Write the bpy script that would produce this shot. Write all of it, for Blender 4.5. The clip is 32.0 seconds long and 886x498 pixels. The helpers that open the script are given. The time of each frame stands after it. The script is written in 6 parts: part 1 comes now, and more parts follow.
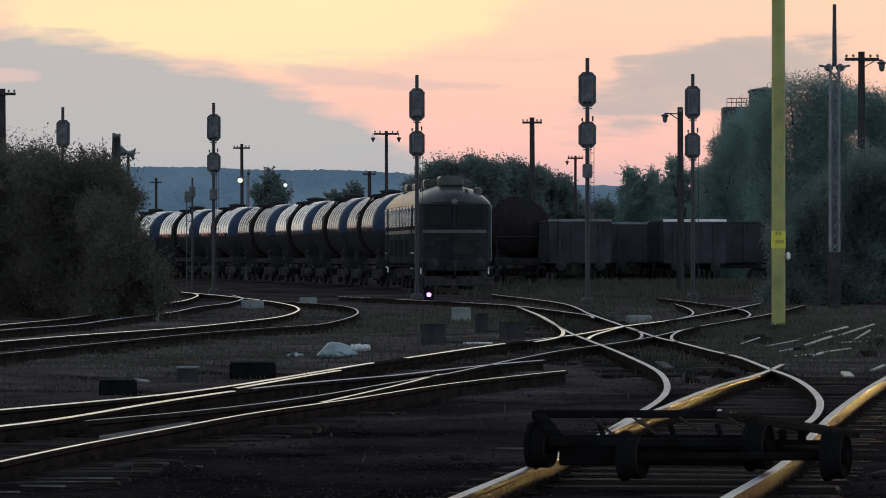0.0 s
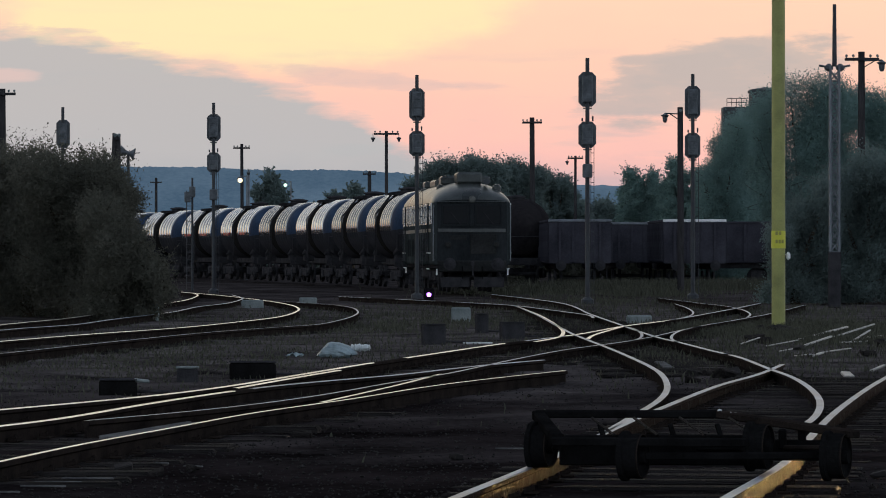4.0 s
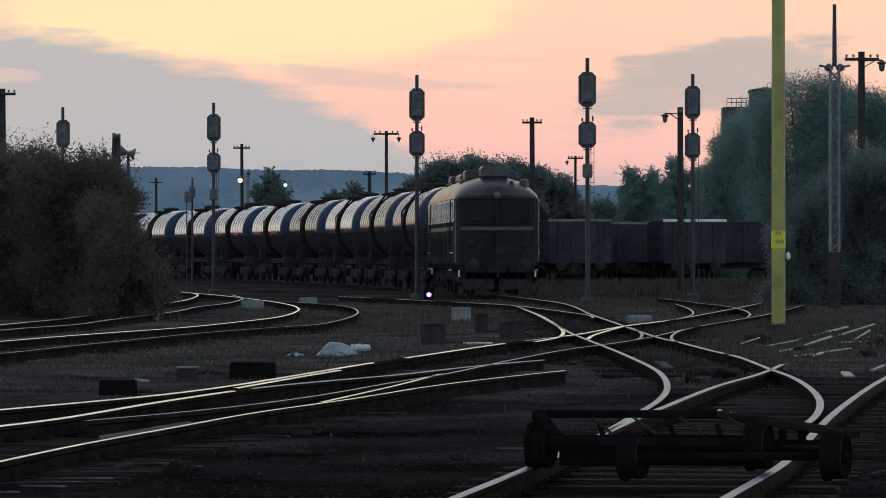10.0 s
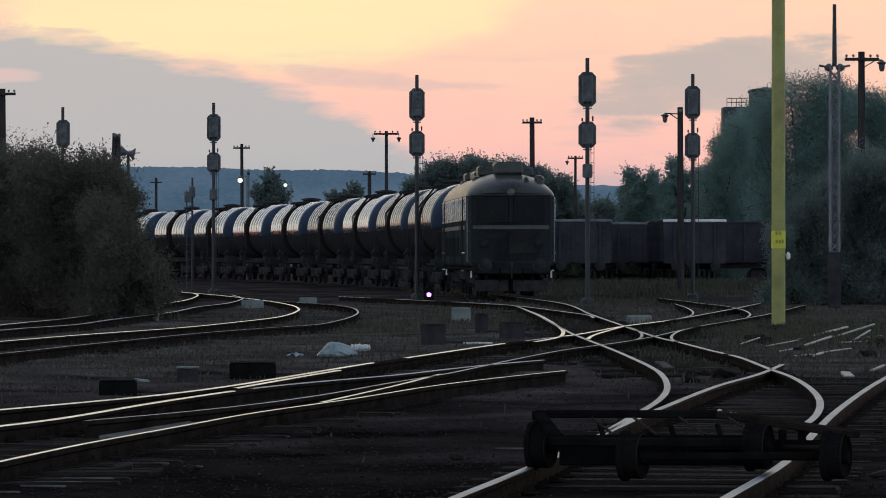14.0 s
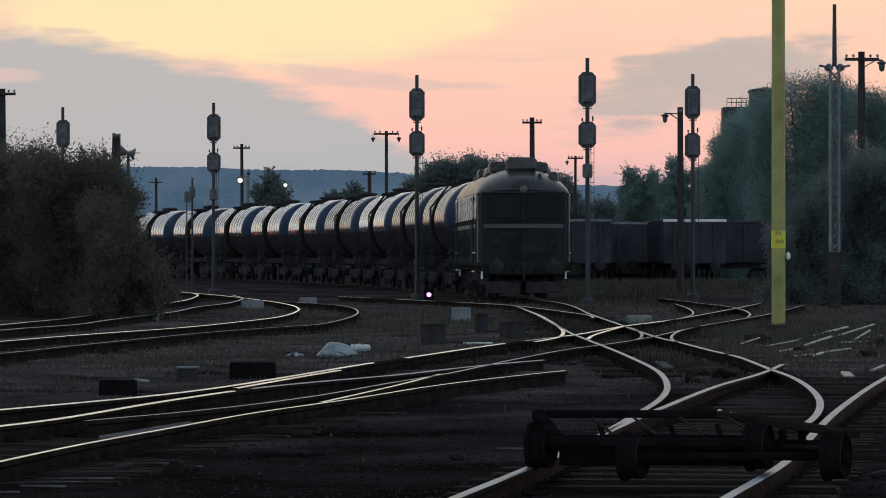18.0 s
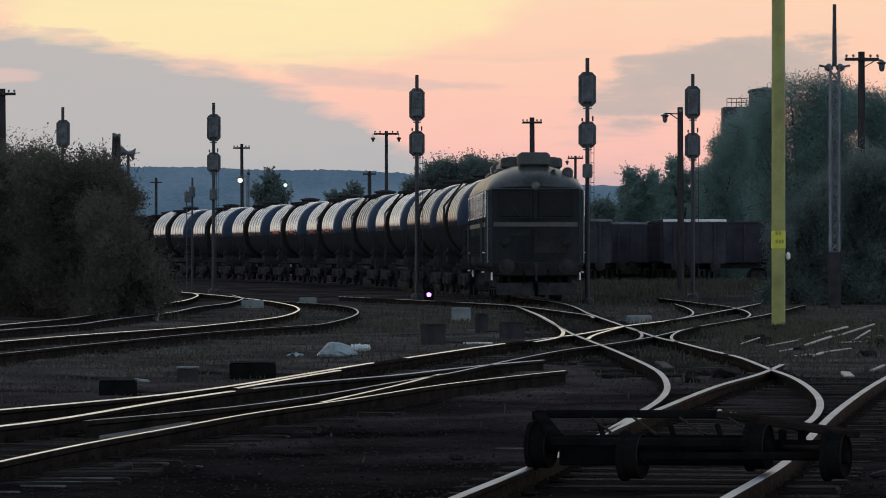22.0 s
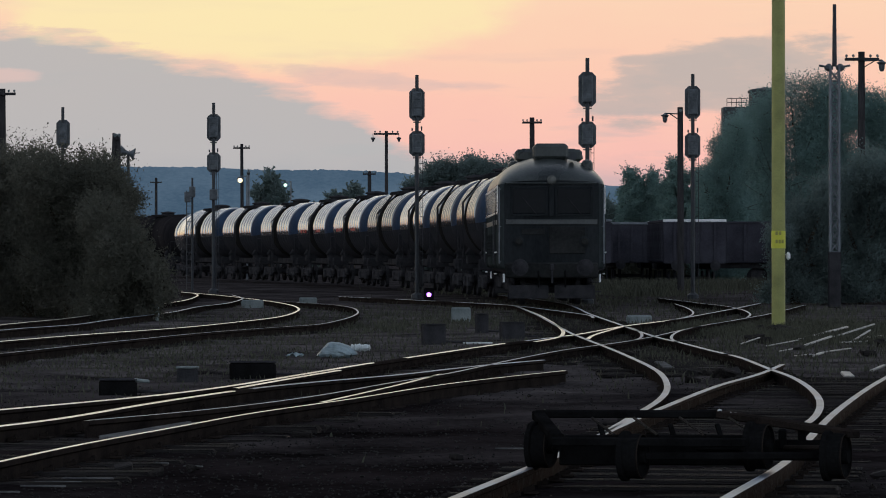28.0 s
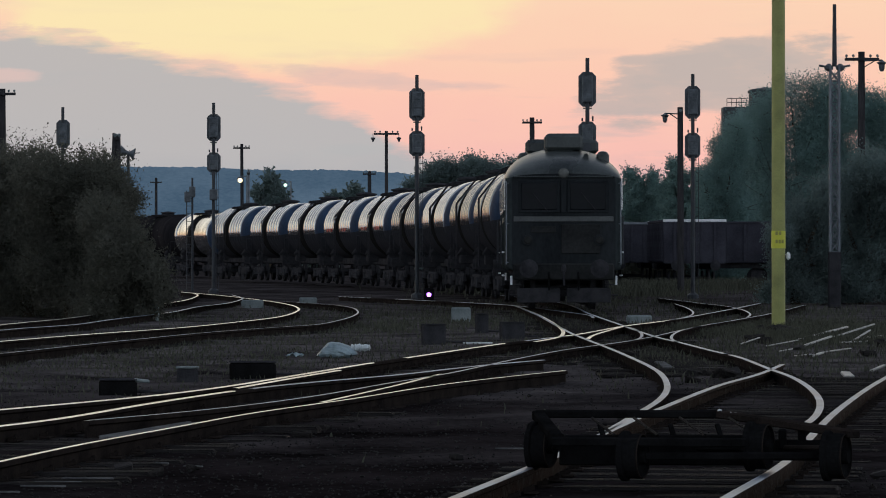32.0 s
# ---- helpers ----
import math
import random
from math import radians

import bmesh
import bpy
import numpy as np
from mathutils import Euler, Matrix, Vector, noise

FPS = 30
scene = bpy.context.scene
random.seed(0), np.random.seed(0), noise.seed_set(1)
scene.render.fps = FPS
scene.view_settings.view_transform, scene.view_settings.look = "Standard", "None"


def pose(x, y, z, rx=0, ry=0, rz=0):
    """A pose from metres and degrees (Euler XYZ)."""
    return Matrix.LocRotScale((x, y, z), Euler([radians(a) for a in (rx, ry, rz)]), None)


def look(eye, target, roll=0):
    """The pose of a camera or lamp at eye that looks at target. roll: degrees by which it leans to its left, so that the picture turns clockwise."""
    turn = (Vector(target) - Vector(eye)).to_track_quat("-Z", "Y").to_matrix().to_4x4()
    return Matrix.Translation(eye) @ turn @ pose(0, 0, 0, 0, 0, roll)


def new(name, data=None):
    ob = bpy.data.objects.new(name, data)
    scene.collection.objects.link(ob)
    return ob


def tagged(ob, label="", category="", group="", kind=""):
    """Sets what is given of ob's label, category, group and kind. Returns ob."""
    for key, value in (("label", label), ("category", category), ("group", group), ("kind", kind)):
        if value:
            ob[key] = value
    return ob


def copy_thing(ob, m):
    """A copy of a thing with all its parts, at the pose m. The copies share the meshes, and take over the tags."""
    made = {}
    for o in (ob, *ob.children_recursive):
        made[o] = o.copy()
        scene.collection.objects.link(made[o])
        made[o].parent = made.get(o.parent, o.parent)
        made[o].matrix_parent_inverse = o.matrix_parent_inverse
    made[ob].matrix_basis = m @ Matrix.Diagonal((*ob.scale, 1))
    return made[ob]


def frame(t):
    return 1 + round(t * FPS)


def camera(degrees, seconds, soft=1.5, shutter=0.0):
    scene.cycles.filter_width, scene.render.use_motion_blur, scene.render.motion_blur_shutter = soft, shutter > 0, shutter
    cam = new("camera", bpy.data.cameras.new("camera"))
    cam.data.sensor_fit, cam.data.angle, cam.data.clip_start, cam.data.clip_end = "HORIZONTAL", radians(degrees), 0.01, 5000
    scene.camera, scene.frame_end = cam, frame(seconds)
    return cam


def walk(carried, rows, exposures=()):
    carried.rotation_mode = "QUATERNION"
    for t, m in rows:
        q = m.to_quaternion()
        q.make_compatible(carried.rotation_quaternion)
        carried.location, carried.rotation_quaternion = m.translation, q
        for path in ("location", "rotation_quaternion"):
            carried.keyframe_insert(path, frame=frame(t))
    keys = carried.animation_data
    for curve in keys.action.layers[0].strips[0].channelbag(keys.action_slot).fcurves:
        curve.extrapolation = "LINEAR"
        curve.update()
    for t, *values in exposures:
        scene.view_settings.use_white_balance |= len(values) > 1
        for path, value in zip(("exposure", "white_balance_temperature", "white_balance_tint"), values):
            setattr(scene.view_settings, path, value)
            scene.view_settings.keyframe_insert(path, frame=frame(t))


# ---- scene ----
cam = camera(13.16, 32.0, soft=1.0)
EYE = (0.0, 0.0, 1.50)
VIEW = look(EYE, (0.0, 100.0, 1.50 + 100.0 * 10.0 / 6800.0))
walk(cam, [(0.0, VIEW), (32.0, VIEW)], exposures=[(0.0, 0.04), (12.0, 0.03), (20.0, -0.01), (32.0, -0.04)])

# ---------------------------------------------------------------- world: sky after sunset
world = bpy.data.worlds.new("dusk_sky")
scene.world = world
world.use_nodes = True
wt = world.node_tree
wt.nodes.clear()


def wn(kind, **kw):
    n = wt.nodes.new(kind)
    for k, v in kw.items():
        if k == "op":
            n.operation = v
        elif k == "clamp":
            n.use_clamp = v
    return n


def wval(op, a, b=None, c=None, clamp=False):
    n = wn("ShaderNodeMath", op=op, clamp=clamp)
    for i, v in enumerate((a, b, c)):
        if v is None:
            continue
        if isinstance(v, (int, float)):
            n.inputs[i].default_value = v
        else:
            wt.links.new(v, n.inputs[i])
    return n.outputs[0]


def wramp(fac, stops, interp="LINEAR"):
    n = wn("ShaderNodeValToRGB")
    n.color_ramp.interpolation = interp
    el = n.color_ramp.elements
    while len(el) < len(stops):
        el.new(0.5)
    for e, (p, c) in zip(el, stops):
        e.position = p
        e.color = (*c, 1) if isinstance(c, tuple) else (c, c, c, 1)
    wt.links.new(fac, n.inputs[0])
    return n.outputs[0]


def wmix(fac, a, b):
    n = wn("ShaderNodeMix")
    n.data_type = "RGBA"
    for sock, v in ((n.inputs[0], fac), (n.inputs[6], a), (n.inputs[7], b)):
        if isinstance(v, (int, float)):
            sock.default_value = v
        elif isinstance(v, tuple):
            sock.default_value = (*v, 1)
        else:
            wt.links.new(v, sock)
    return n.outputs[2]


def wnoise(vec, scale, detail=4.0, rough=0.55, off=(0, 0, 0), stretch=(1, 1, 1)):
    m = wn("ShaderNodeMapping")
    m.inputs["Location"].default_value = off
    m.inputs["Scale"].default_value = stretch
    wt.links.new(vec, m.inputs[0])
    n = wn("ShaderNodeTexNoise")
    n.inputs["Scale"].default_value = scale
    n.inputs["Detail"].default_value = detail
    n.inputs["Roughness"].default_value = rough
    wt.links.new(m.outputs[0], n.inputs["Vector"])
    return n.outputs[0]


tc = wn("ShaderNodeTexCoord")
sep = wn("ShaderNodeSeparateXYZ")
wt.links.new(tc.outputs["Generated"], sep.inputs[0])
dx, dy, dz = sep.outputs
az = wval("ARCTAN2", dx, dy)
flat = wval("SQRT", wval("ADD", wval("MULTIPLY", dx, dx), wval("MULTIPLY", dy, dy)))
el = wval("ARCTAN2", dz, flat)
comb = wn("ShaderNodeCombineXYZ")
wt.links.new(az, comb.inputs[0])
wt.links.new(el, comb.inputs[1])
sky = comb.outputs[0]
a01 = wval("MULTIPLY_ADD", az, 4.0, 0.5, clamp=True)          # azimuth -0.125..0.125
e01 = wval("MULTIPLY", el, 14.0, clamp=True)                  # elevation 0..0.0714
n_soft = wnoise(sky, 38.0, 5.0, 0.55, (3.1, 0.7, 0), (1, 2.6, 1))
n_fine = wnoise(sky, 90.0, 6.0, 0.6, (1.3, 4.7, 0), (0.7, 3.2, 1))
ew = wval("ADD", e01, wval("MULTIPLY", wval("SUBTRACT", n_soft, 0.5), 0.22))
clear = wramp(ew, [(0.0, (0.42, 0.36, 0.40)), (0.24, (0.56, 0.42, 0.46)), (0.36, (0.95, 0.525, 0.47)),
                   (0.55, (1.0, 0.585, 0.465)), (0.74, (1.0, 0.645, 0.465)), (0.95, (1.0, 0.70, 0.48))])
# the yellow glow high over the set sun
gx = wval("DIVIDE", wval("ADD", az, 0.050), 0.082)
gy = wval("DIVIDE", wval("SUBTRACT", el, 0.072), 0.027)
gd = wval("ADD", wval("MULTIPLY", gx, gx), wval("MULTIPLY", gy, gy))
gd = wval("ADD", gd, wval("MULTIPLY", wval("SUBTRACT", n_soft, 0.5), 0.9))
glow = wramp(gd, [(0.0, 1.0), (0.5, 0.9), (1.0, 0.0)], "EASE")
clear = wmix(glow, clear, (1.0, 0.895, 0.465))
# thin streaks below the glow
n_str = wnoise(sky, 22.0, 5.0, 0.5, (7.7, 2.2, 0), (1.0, 7.0, 1))
streak = wramp(n_str, [(0.0, 0.0), (0.54, 0.0), (0.68, 0.6), (1.0, 0.65)], "EASE")
low = wramp(e01, [(0.0, 1.0), (0.58, 1.0), (0.76, 0.1), (1.0, 0.1)])
clear = wmix(wval("MULTIPLY", streak, low), clear, (0.56, 0.47, 0.47))
# the long bank of cloud that comes down from the left to the hills
edge = wramp(a01, [(0.0, 0.85), (0.039, 0.83), (0.086, 0.805), (0.151, 0.774), (0.192, 0.737), (0.221, 0.70), (0.274, 0.675), (0.304, 0.645), (0.333, 0.61), (0.362, 0.575),
                   (0.421, 0.48), (0.47, 0.37), (0.52, 0.25), (0.60, 0.17), (1.0, 0.15)])
bank = wval("SUBTRACT", edge, wval("ADD", e01, wval("MULTIPLY", wval("SUBTRACT", n_fine, 0.5), 0.15)))
bank = wval("ADD", bank, wval("MULTIPLY", wval("SUBTRACT", n_str, 0.5), 0.10))
bank_f = wval("MULTIPLY_ADD", bank, 15.0, 0.3, clamp=True)
bank_c = wramp(ew, [(0.0, (0.41, 0.425, 0.455)), (0.4, (0.48, 0.485, 0.49)), (0.8, (0.50, 0.485, 0.48))])
fringe = wval("MULTIPLY", wval("SUBTRACT", 1.0, wval("ABSOLUTE", wval("MULTIPLY_ADD", bank_f, 2.0, -0.6)), clamp=True), 0.55)
clear = wmix(fringe, clear, (1.0, 0.60, 0.50))
# a rift of pink in the bank
rx = wval("DIVIDE", wval("ADD", az, 0.1125), 0.0105)
ry = wval("DIVIDE", wval("SUBTRACT", el, 0.0462), 0.0024)
rd = wval("ADD", wval("ADD", wval("MULTIPLY", rx, rx), wval("MULTIPLY", ry, ry)), wval("MULTIPLY", wval("SUBTRACT", n_fine, 0.5), 2.4))
rift = wramp(rd, [(0.0, 0.5), (0.3, 0.4), (1.6, 0.0)], "EASE")
west = wramp(wval("MULTIPLY_ADD", az, -2.0, 0.0, clamp=True), [(0.0, 0.0), (0.25, 0.0), (0.42, 0.8), (0.8, 1.0), (1.0, 0.9)])
ember = wramp(wval("MULTIPLY", el, 8.0, clamp=True), [(0.0, (1.0, 0.42, 0.24)), (0.25, (1.05, 0.66, 0.36)), (0.6, (1.1, 0.9, 0.62)), (1.0, (1.0, 0.9, 0.72))])
clear = wmix(west, clear, ember)
bank_f = wval("MULTIPLY", bank_f, wval("SUBTRACT", 1.0, west, clamp=True))
col = wmix(wval("MULTIPLY", bank_f, 0.94), clear, wmix(rift, bank_c, (0.88, 0.58, 0.52)))
# a mauve wisp that trails from the bank into the rose of the glow
mx_ = wval("DIVIDE", wval("ADD", az, 0.022), 0.030)
my_ = wval("DIVIDE", wval("ADD", wval("SUBTRACT", el, 0.0435), wval("MULTIPLY", az, 0.10)), 0.0030)
md = wval("ADD", wval("ADD", wval("MULTIPLY", mx_, mx_), wval("MULTIPLY", my_, my_)), wval("MULTIPLY", wval("SUBTRACT", n_fine, 0.5), 2.6))
wisp = wramp(md, [(0.0, 0.5), (0.4, 0.38), (1.0, 0.0)], "EASE")
col = wmix(wisp, col, (0.60, 0.49, 0.48))
# a grey cloud to the right
cx = wval("DIVIDE", wval("SUBTRACT", az, 0.072), 0.036)
cy = wval("DIVIDE", wval("SUBTRACT", wval("SUBTRACT", el, 0.0465), wval("MULTIPLY", wval("SUBTRACT", az, 0.072), 0.18)), 0.0115)
cd = wval("ADD", wval("MULTIPLY", cx, cx), wval("MULTIPLY", cy, cy))
cd = wval("ADD", cd, wval("MULTIPLY", wval("SUBTRACT", n_soft, 0.5), 2.2))
cd = wval("ADD", cd, wval("MULTIPLY", wval("SUBTRACT", n_fine, 0.5), 1.4))
cloud = wramp(cd, [(0.0, 0.85), (0.45, 0.75), (1.0, 0.0)], "EASE")
col = wmix(cloud, col, (0.49, 0.45, 0.43))
# glow pales higher up; away from it blue sky, brightened low as fill light
pale = wramp(wval("MULTIPLY", el, 0.6366, clamp=True), [(0.0, 0.0), (0.05, 0.0), (0.12, 1.0), (1.0, 1.0)])
col = wmix(pale, col, (0.96, 0.88, 0.72))
up = wramp(wval("MULTIPLY", el, 0.6366, clamp=True), [(0.0, 1.0), (0.10, 1.0), (0.20, 0.72), (0.38, 0.22), (0.6, 0.03), (1.0, 0.0)])
toward = wval("ADD", wval("MULTIPLY", dx, -0.34), wval("MULTIPLY", dy, 0.94))      # the sun went down a little to the left
round_f = wramp(wval("MULTIPLY_ADD", toward, 0.5, 0.5, clamp=True), [(0.0, 0.0), (0.45, 0.02), (0.72, 0.25), (0.88, 0.9), (0.94, 1.0)])
dusk = wramp(wval("MULTIPLY", el, 0.6366, clamp=True), [(0.0, (0.94, 1.07, 1.23)), (0.10, (0.84, 0.97, 1.13)), (0.28, (0.455, 0.545, 0.685)), (0.6, (0.235, 0.29, 0.395)), (1.0, (0.17, 0.22, 0.325))])
col = wmix(wval("MULTIPLY", up, round_f), dusk, col)
bg = wn("ShaderNodeBackground")
bg.inputs[1].default_value = 1.0
wt.links.new(col, bg.inputs[0])
wo = wn("ShaderNodeOutputWorld")
wt.links.new(bg.outputs[0], wo.inputs[0])

# ---------------------------------------------------------------- materials


def material(name, dark, light, rough=0.7, metal=0.0, scale=3.0, fine=30.0, bump=0.25, stretch=(1, 1, 1), emit=None, strength=0.0,
             rough_var=0.15, island=0.0, spec=None, thin=0.0):
    m = bpy.data.materials.new(name)
    m.use_nodes = True
    t = m.node_tree
    b = t.nodes["Principled BSDF"]
    co = t.nodes.new("ShaderNodeTexCoord")
    mp = t.nodes.new("ShaderNodeMapping")
    mp.inputs["Scale"].default_value = stretch
    t.links.new(co.outputs["Object"], mp.inputs[0])
    big = t.nodes.new("ShaderNodeTexNoise")
    big.inputs["Scale"].default_value = scale
    big.inputs["Detail"].default_value = 5.0
    small = t.nodes.new("ShaderNodeTexNoise")
    small.inputs["Scale"].default_value = fine
    small.inputs["Detail"].default_value = 4.0
    for n in (big, small):
        t.links.new(mp.outputs[0], n.inputs["Vector"])
    ad = t.nodes.new("ShaderNodeMath")
    ad.operation = "MULTIPLY_ADD"
    t.links.new(small.outputs[0], ad.inputs[0])
    ad.inputs[1].default_value = 0.45
    t.links.new(big.outputs[0], ad.inputs[2])
    src = ad.outputs[0]
    if island:
        geo = t.nodes.new("ShaderNodeNewGeometry")
        a2 = t.nodes.new("ShaderNodeMath")
        a2.operation = "MULTIPLY_ADD"
        t.links.new(geo.outputs["Random Per Island"], a2.inputs[0])
        a2.inputs[1].default_value = island
        t.links.new(src, a2.inputs[2])
        src = a2.outputs[0]
    rp = t.nodes.new("ShaderNodeValToRGB")
    rp.color_ramp.elements[0].position, rp.color_ramp.elements[1].position = 0.48, 0.92 + island
    rp.color_ramp.elements[0].color, rp.color_ramp.elements[1].color = (*dark, 1), (*light, 1)
    t.links.new(src, rp.inputs[0])
    t.links.new(rp.outputs[0], b.inputs["Base Color"])
    rr = t.nodes.new("ShaderNodeMapRange")
    rr.inputs[3].default_value, rr.inputs[4].default_value = max(0.03, rough - rough_var), min(1.0, rough + rough_var)
    t.links.new(big.outputs[0], rr.inputs[0])
    t.links.new(rr.outputs[0], b.inputs["Roughness"])
    b.inputs["Metallic"].default_value = metal
    if spec is not None:
        b.inputs["Specular IOR Level"].default_value = spec
    if bump:
        bp = t.nodes.new("ShaderNodeBump")
        bp.inputs["Strength"].default_value = bump
        bp.inputs["Distance"].default_value = 0.02
        t.links.new(small.outputs[0], bp.inputs["Height"])
        t.links.new(bp.outputs[0], b.inputs["Normal"])
    if thin:
        # leaves let some light through
        tr = t.nodes.new("ShaderNodeBsdfTranslucent")
        t.links.new(rp.outputs[0], tr.inputs[0])
        mx = t.nodes.new("ShaderNodeMixShader")
        mx.inputs[0].default_value = thin
        t.links.new(b.outputs[0], mx.inputs[1])
        t.links.new(tr.outputs[0], mx.inputs[2])
        t.links.new(mx.outputs[0], t.nodes["Material Output"].inputs[0])
    if emit:
        b.inputs["Emission Color"].default_value = (*emit, 1)
        b.inputs["Emission Strength"].default_value = strength
    return m


M_GROUND = material("yard_ballast_earth", (0.012, 0.0105, 0.0108), (0.118, 0.103, 0.100), 0.95, 0, 0.6, 13.0, 1.0, spec=0.0)


def shade_ground():
    """Haze and shade painted by distance: darker near and far, paler between, edge ragged."""
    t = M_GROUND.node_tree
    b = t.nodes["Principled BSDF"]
    base_tone = b.inputs["Base Color"].links[0].from_socket
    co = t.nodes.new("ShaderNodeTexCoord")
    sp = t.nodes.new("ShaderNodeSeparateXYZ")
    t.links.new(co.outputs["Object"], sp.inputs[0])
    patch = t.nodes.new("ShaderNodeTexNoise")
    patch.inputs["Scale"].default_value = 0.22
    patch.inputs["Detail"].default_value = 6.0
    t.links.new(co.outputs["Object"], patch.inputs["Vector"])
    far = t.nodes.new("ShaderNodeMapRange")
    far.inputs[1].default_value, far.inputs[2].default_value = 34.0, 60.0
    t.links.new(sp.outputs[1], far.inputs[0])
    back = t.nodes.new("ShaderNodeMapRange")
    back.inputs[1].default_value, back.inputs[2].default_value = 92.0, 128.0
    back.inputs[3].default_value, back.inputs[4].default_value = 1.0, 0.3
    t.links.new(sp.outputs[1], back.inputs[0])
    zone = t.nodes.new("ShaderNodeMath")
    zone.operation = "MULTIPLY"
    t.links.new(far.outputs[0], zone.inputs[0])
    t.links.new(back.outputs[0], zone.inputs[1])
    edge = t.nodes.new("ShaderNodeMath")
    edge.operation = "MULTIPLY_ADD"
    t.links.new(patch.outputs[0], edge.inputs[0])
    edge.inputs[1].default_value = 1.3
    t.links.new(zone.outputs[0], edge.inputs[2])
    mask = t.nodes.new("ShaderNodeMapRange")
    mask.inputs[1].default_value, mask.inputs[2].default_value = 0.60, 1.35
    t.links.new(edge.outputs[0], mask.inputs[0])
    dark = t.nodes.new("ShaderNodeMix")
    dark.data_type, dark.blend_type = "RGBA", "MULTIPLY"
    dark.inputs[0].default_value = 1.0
    t.links.new(base_tone, dark.inputs[6])
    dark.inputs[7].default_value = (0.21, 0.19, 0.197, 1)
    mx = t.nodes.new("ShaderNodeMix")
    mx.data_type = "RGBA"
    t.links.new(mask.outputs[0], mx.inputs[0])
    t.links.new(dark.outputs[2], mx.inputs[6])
    t.links.new(base_tone, mx.inputs[7])
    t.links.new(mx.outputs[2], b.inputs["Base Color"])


shade_ground()
M_STONE = material("dirty_ballast_stone", (0.004, 0.0037, 0.0037), (0.028, 0.025, 0.024), 0.75, 0, 6, 60, 0.3, island=0.5, spec=0.06)
M_STEEL = material("worn_rail_steel", (0.10, 0.118, 0.14), (0.33, 0.375, 0.44), 0.45, 1.0, 0.9, 22, 0.1, rough_var=0.12)
# polished heads, base tinted gold to stand in for reflected sunset sky
M_POLISH = material("polished_sunset_tint_steel", (0.50, 0.46, 0.39), (1.0, 0.94, 0.80), 0.34, 1.0, 0.45, 6, 0.02, rough_var=0.1)
M_RUST = material("rusty_rail_side", (0.011, 0.0095, 0.009), (0.034, 0.026, 0.022), 0.9, 0, 4, 50, 0.4, spec=0.0)
# near rails' copy of the rail side, glossed so only it catches the headlamps
M_GLINTWEB = material("headlamp_glint_rail_side", (0.006, 0.005, 0.0045), (0.024, 0.016, 0.011), 0.5, 0, 9, 30, 0.9, spec=0.006, rough_var=0.3)
M_SLEEPER = material("weathered_sleeper_wood", (0.003, 0.0027, 0.0025), (0.038, 0.033, 0.031), 0.8, 0, 1.5, 14, 0.9, stretch=(0.5, 14, 14), spec=0.03)
M_PLANK = material("bleached_plank", (0.15, 0.145, 0.13), (0.40, 0.385, 0.35), 0.5, 0, 2, 25, 0.4, stretch=(6, 0.6, 6))
M_CONC = material("weathered_concrete", (0.075, 0.092, 0.090), (0.215, 0.24, 0.232), 0.85, 0, 2.5, 40, 0.3)
M_CONCDARK = material("dirty_broken_concrete", (0.05, 0.05, 0.05), (0.16, 0.155, 0.15), 0.9, 0, 3, 40, 0.4, spec=0.0)
M_DARKIRON = material("dark_grimy_iron", (0.021, 0.0205, 0.0225), (0.052, 0.050, 0.053), 0.8, 0.0, 4, 40, 0.2, spec=0.0)
M_BLACK = material("tarred_black_iron", (0.004, 0.004, 0.004), (0.013, 0.0125, 0.0125), 0.8, 0.0, 4, 40, 0.2, spec=0.0)
M_YELLOW = material("yellow_painted_steel", (0.165, 0.165, 0.043), (0.36, 0.355, 0.105), 0.55, 0, 1.5, 42, 0.1)
M_PLATE = material("bright_yellow_plate", (0.52, 0.50, 0.03), (0.62, 0.60, 0.05), 0.5, 0, 3, 30, 0.03)
M_INK = material("dark_sign_ink", (0.24, 0.23, 0.04), (0.32, 0.30, 0.06), 0.6, 0, 3, 30, 0.0)
M_POLEWOOD = material("tarred_pole_wood", (0.022, 0.021, 0.022), (0.058, 0.054, 0.055), 0.85, 0, 1.5, 20, 0.3, stretch=(6, 6, 0.7), spec=0.0)
M_GALV = material("galvanised_lattice_steel", (0.085, 0.095, 0.105), (0.19, 0.205, 0.22), 0.6, 0.2, 3, 40, 0.1)
M_MAST = material("grey_painted_mast", (0.014, 0.016, 0.019), (0.036, 0.040, 0.046), 0.6, 0.1, 3, 40, 0.1)
M_HEAD = material("black_signal_plate", (0.025, 0.03, 0.034), (0.10, 0.11, 0.12), 0.55, 0, 5, 40, 0.1)
M_BARK = material("rough_bark", (0.03, 0.024, 0.018), (0.09, 0.07, 0.05), 0.95, 0, 4, 40, 0.5, spec=0.0)
M_LEAF = material("dark_green_leaves", (0.085, 0.120, 0.114), (0.17, 0.217, 0.204), 0.8, 0, 0.8, 8, 0.0, island=0.3, spec=0.0, thin=0.5)
# distance haze put into the leaf colour, paled towards teal
M_HAZELEAF = material("haze_paled_leaves", (0.105, 0.168, 0.156), (0.21, 0.310, 0.286), 0.8, 0, 0.7, 8, 0.0, island=0.3, spec=0.0, thin=0.5)
M_BUSH = material("black_green_bush_leaves", (0.062, 0.062, 0.050), (0.124, 0.122, 0.098), 0.8, 0, 0.8, 8, 0.0, island=0.3, spec=0.0, thin=0.45)
M_GRASS = material("dry_grass_blades", (0.028, 0.029, 0.023), (0.080, 0.079, 0.058), 0.8, 0, 1.0, 8, 0.0, island=0.5, spec=0.0)
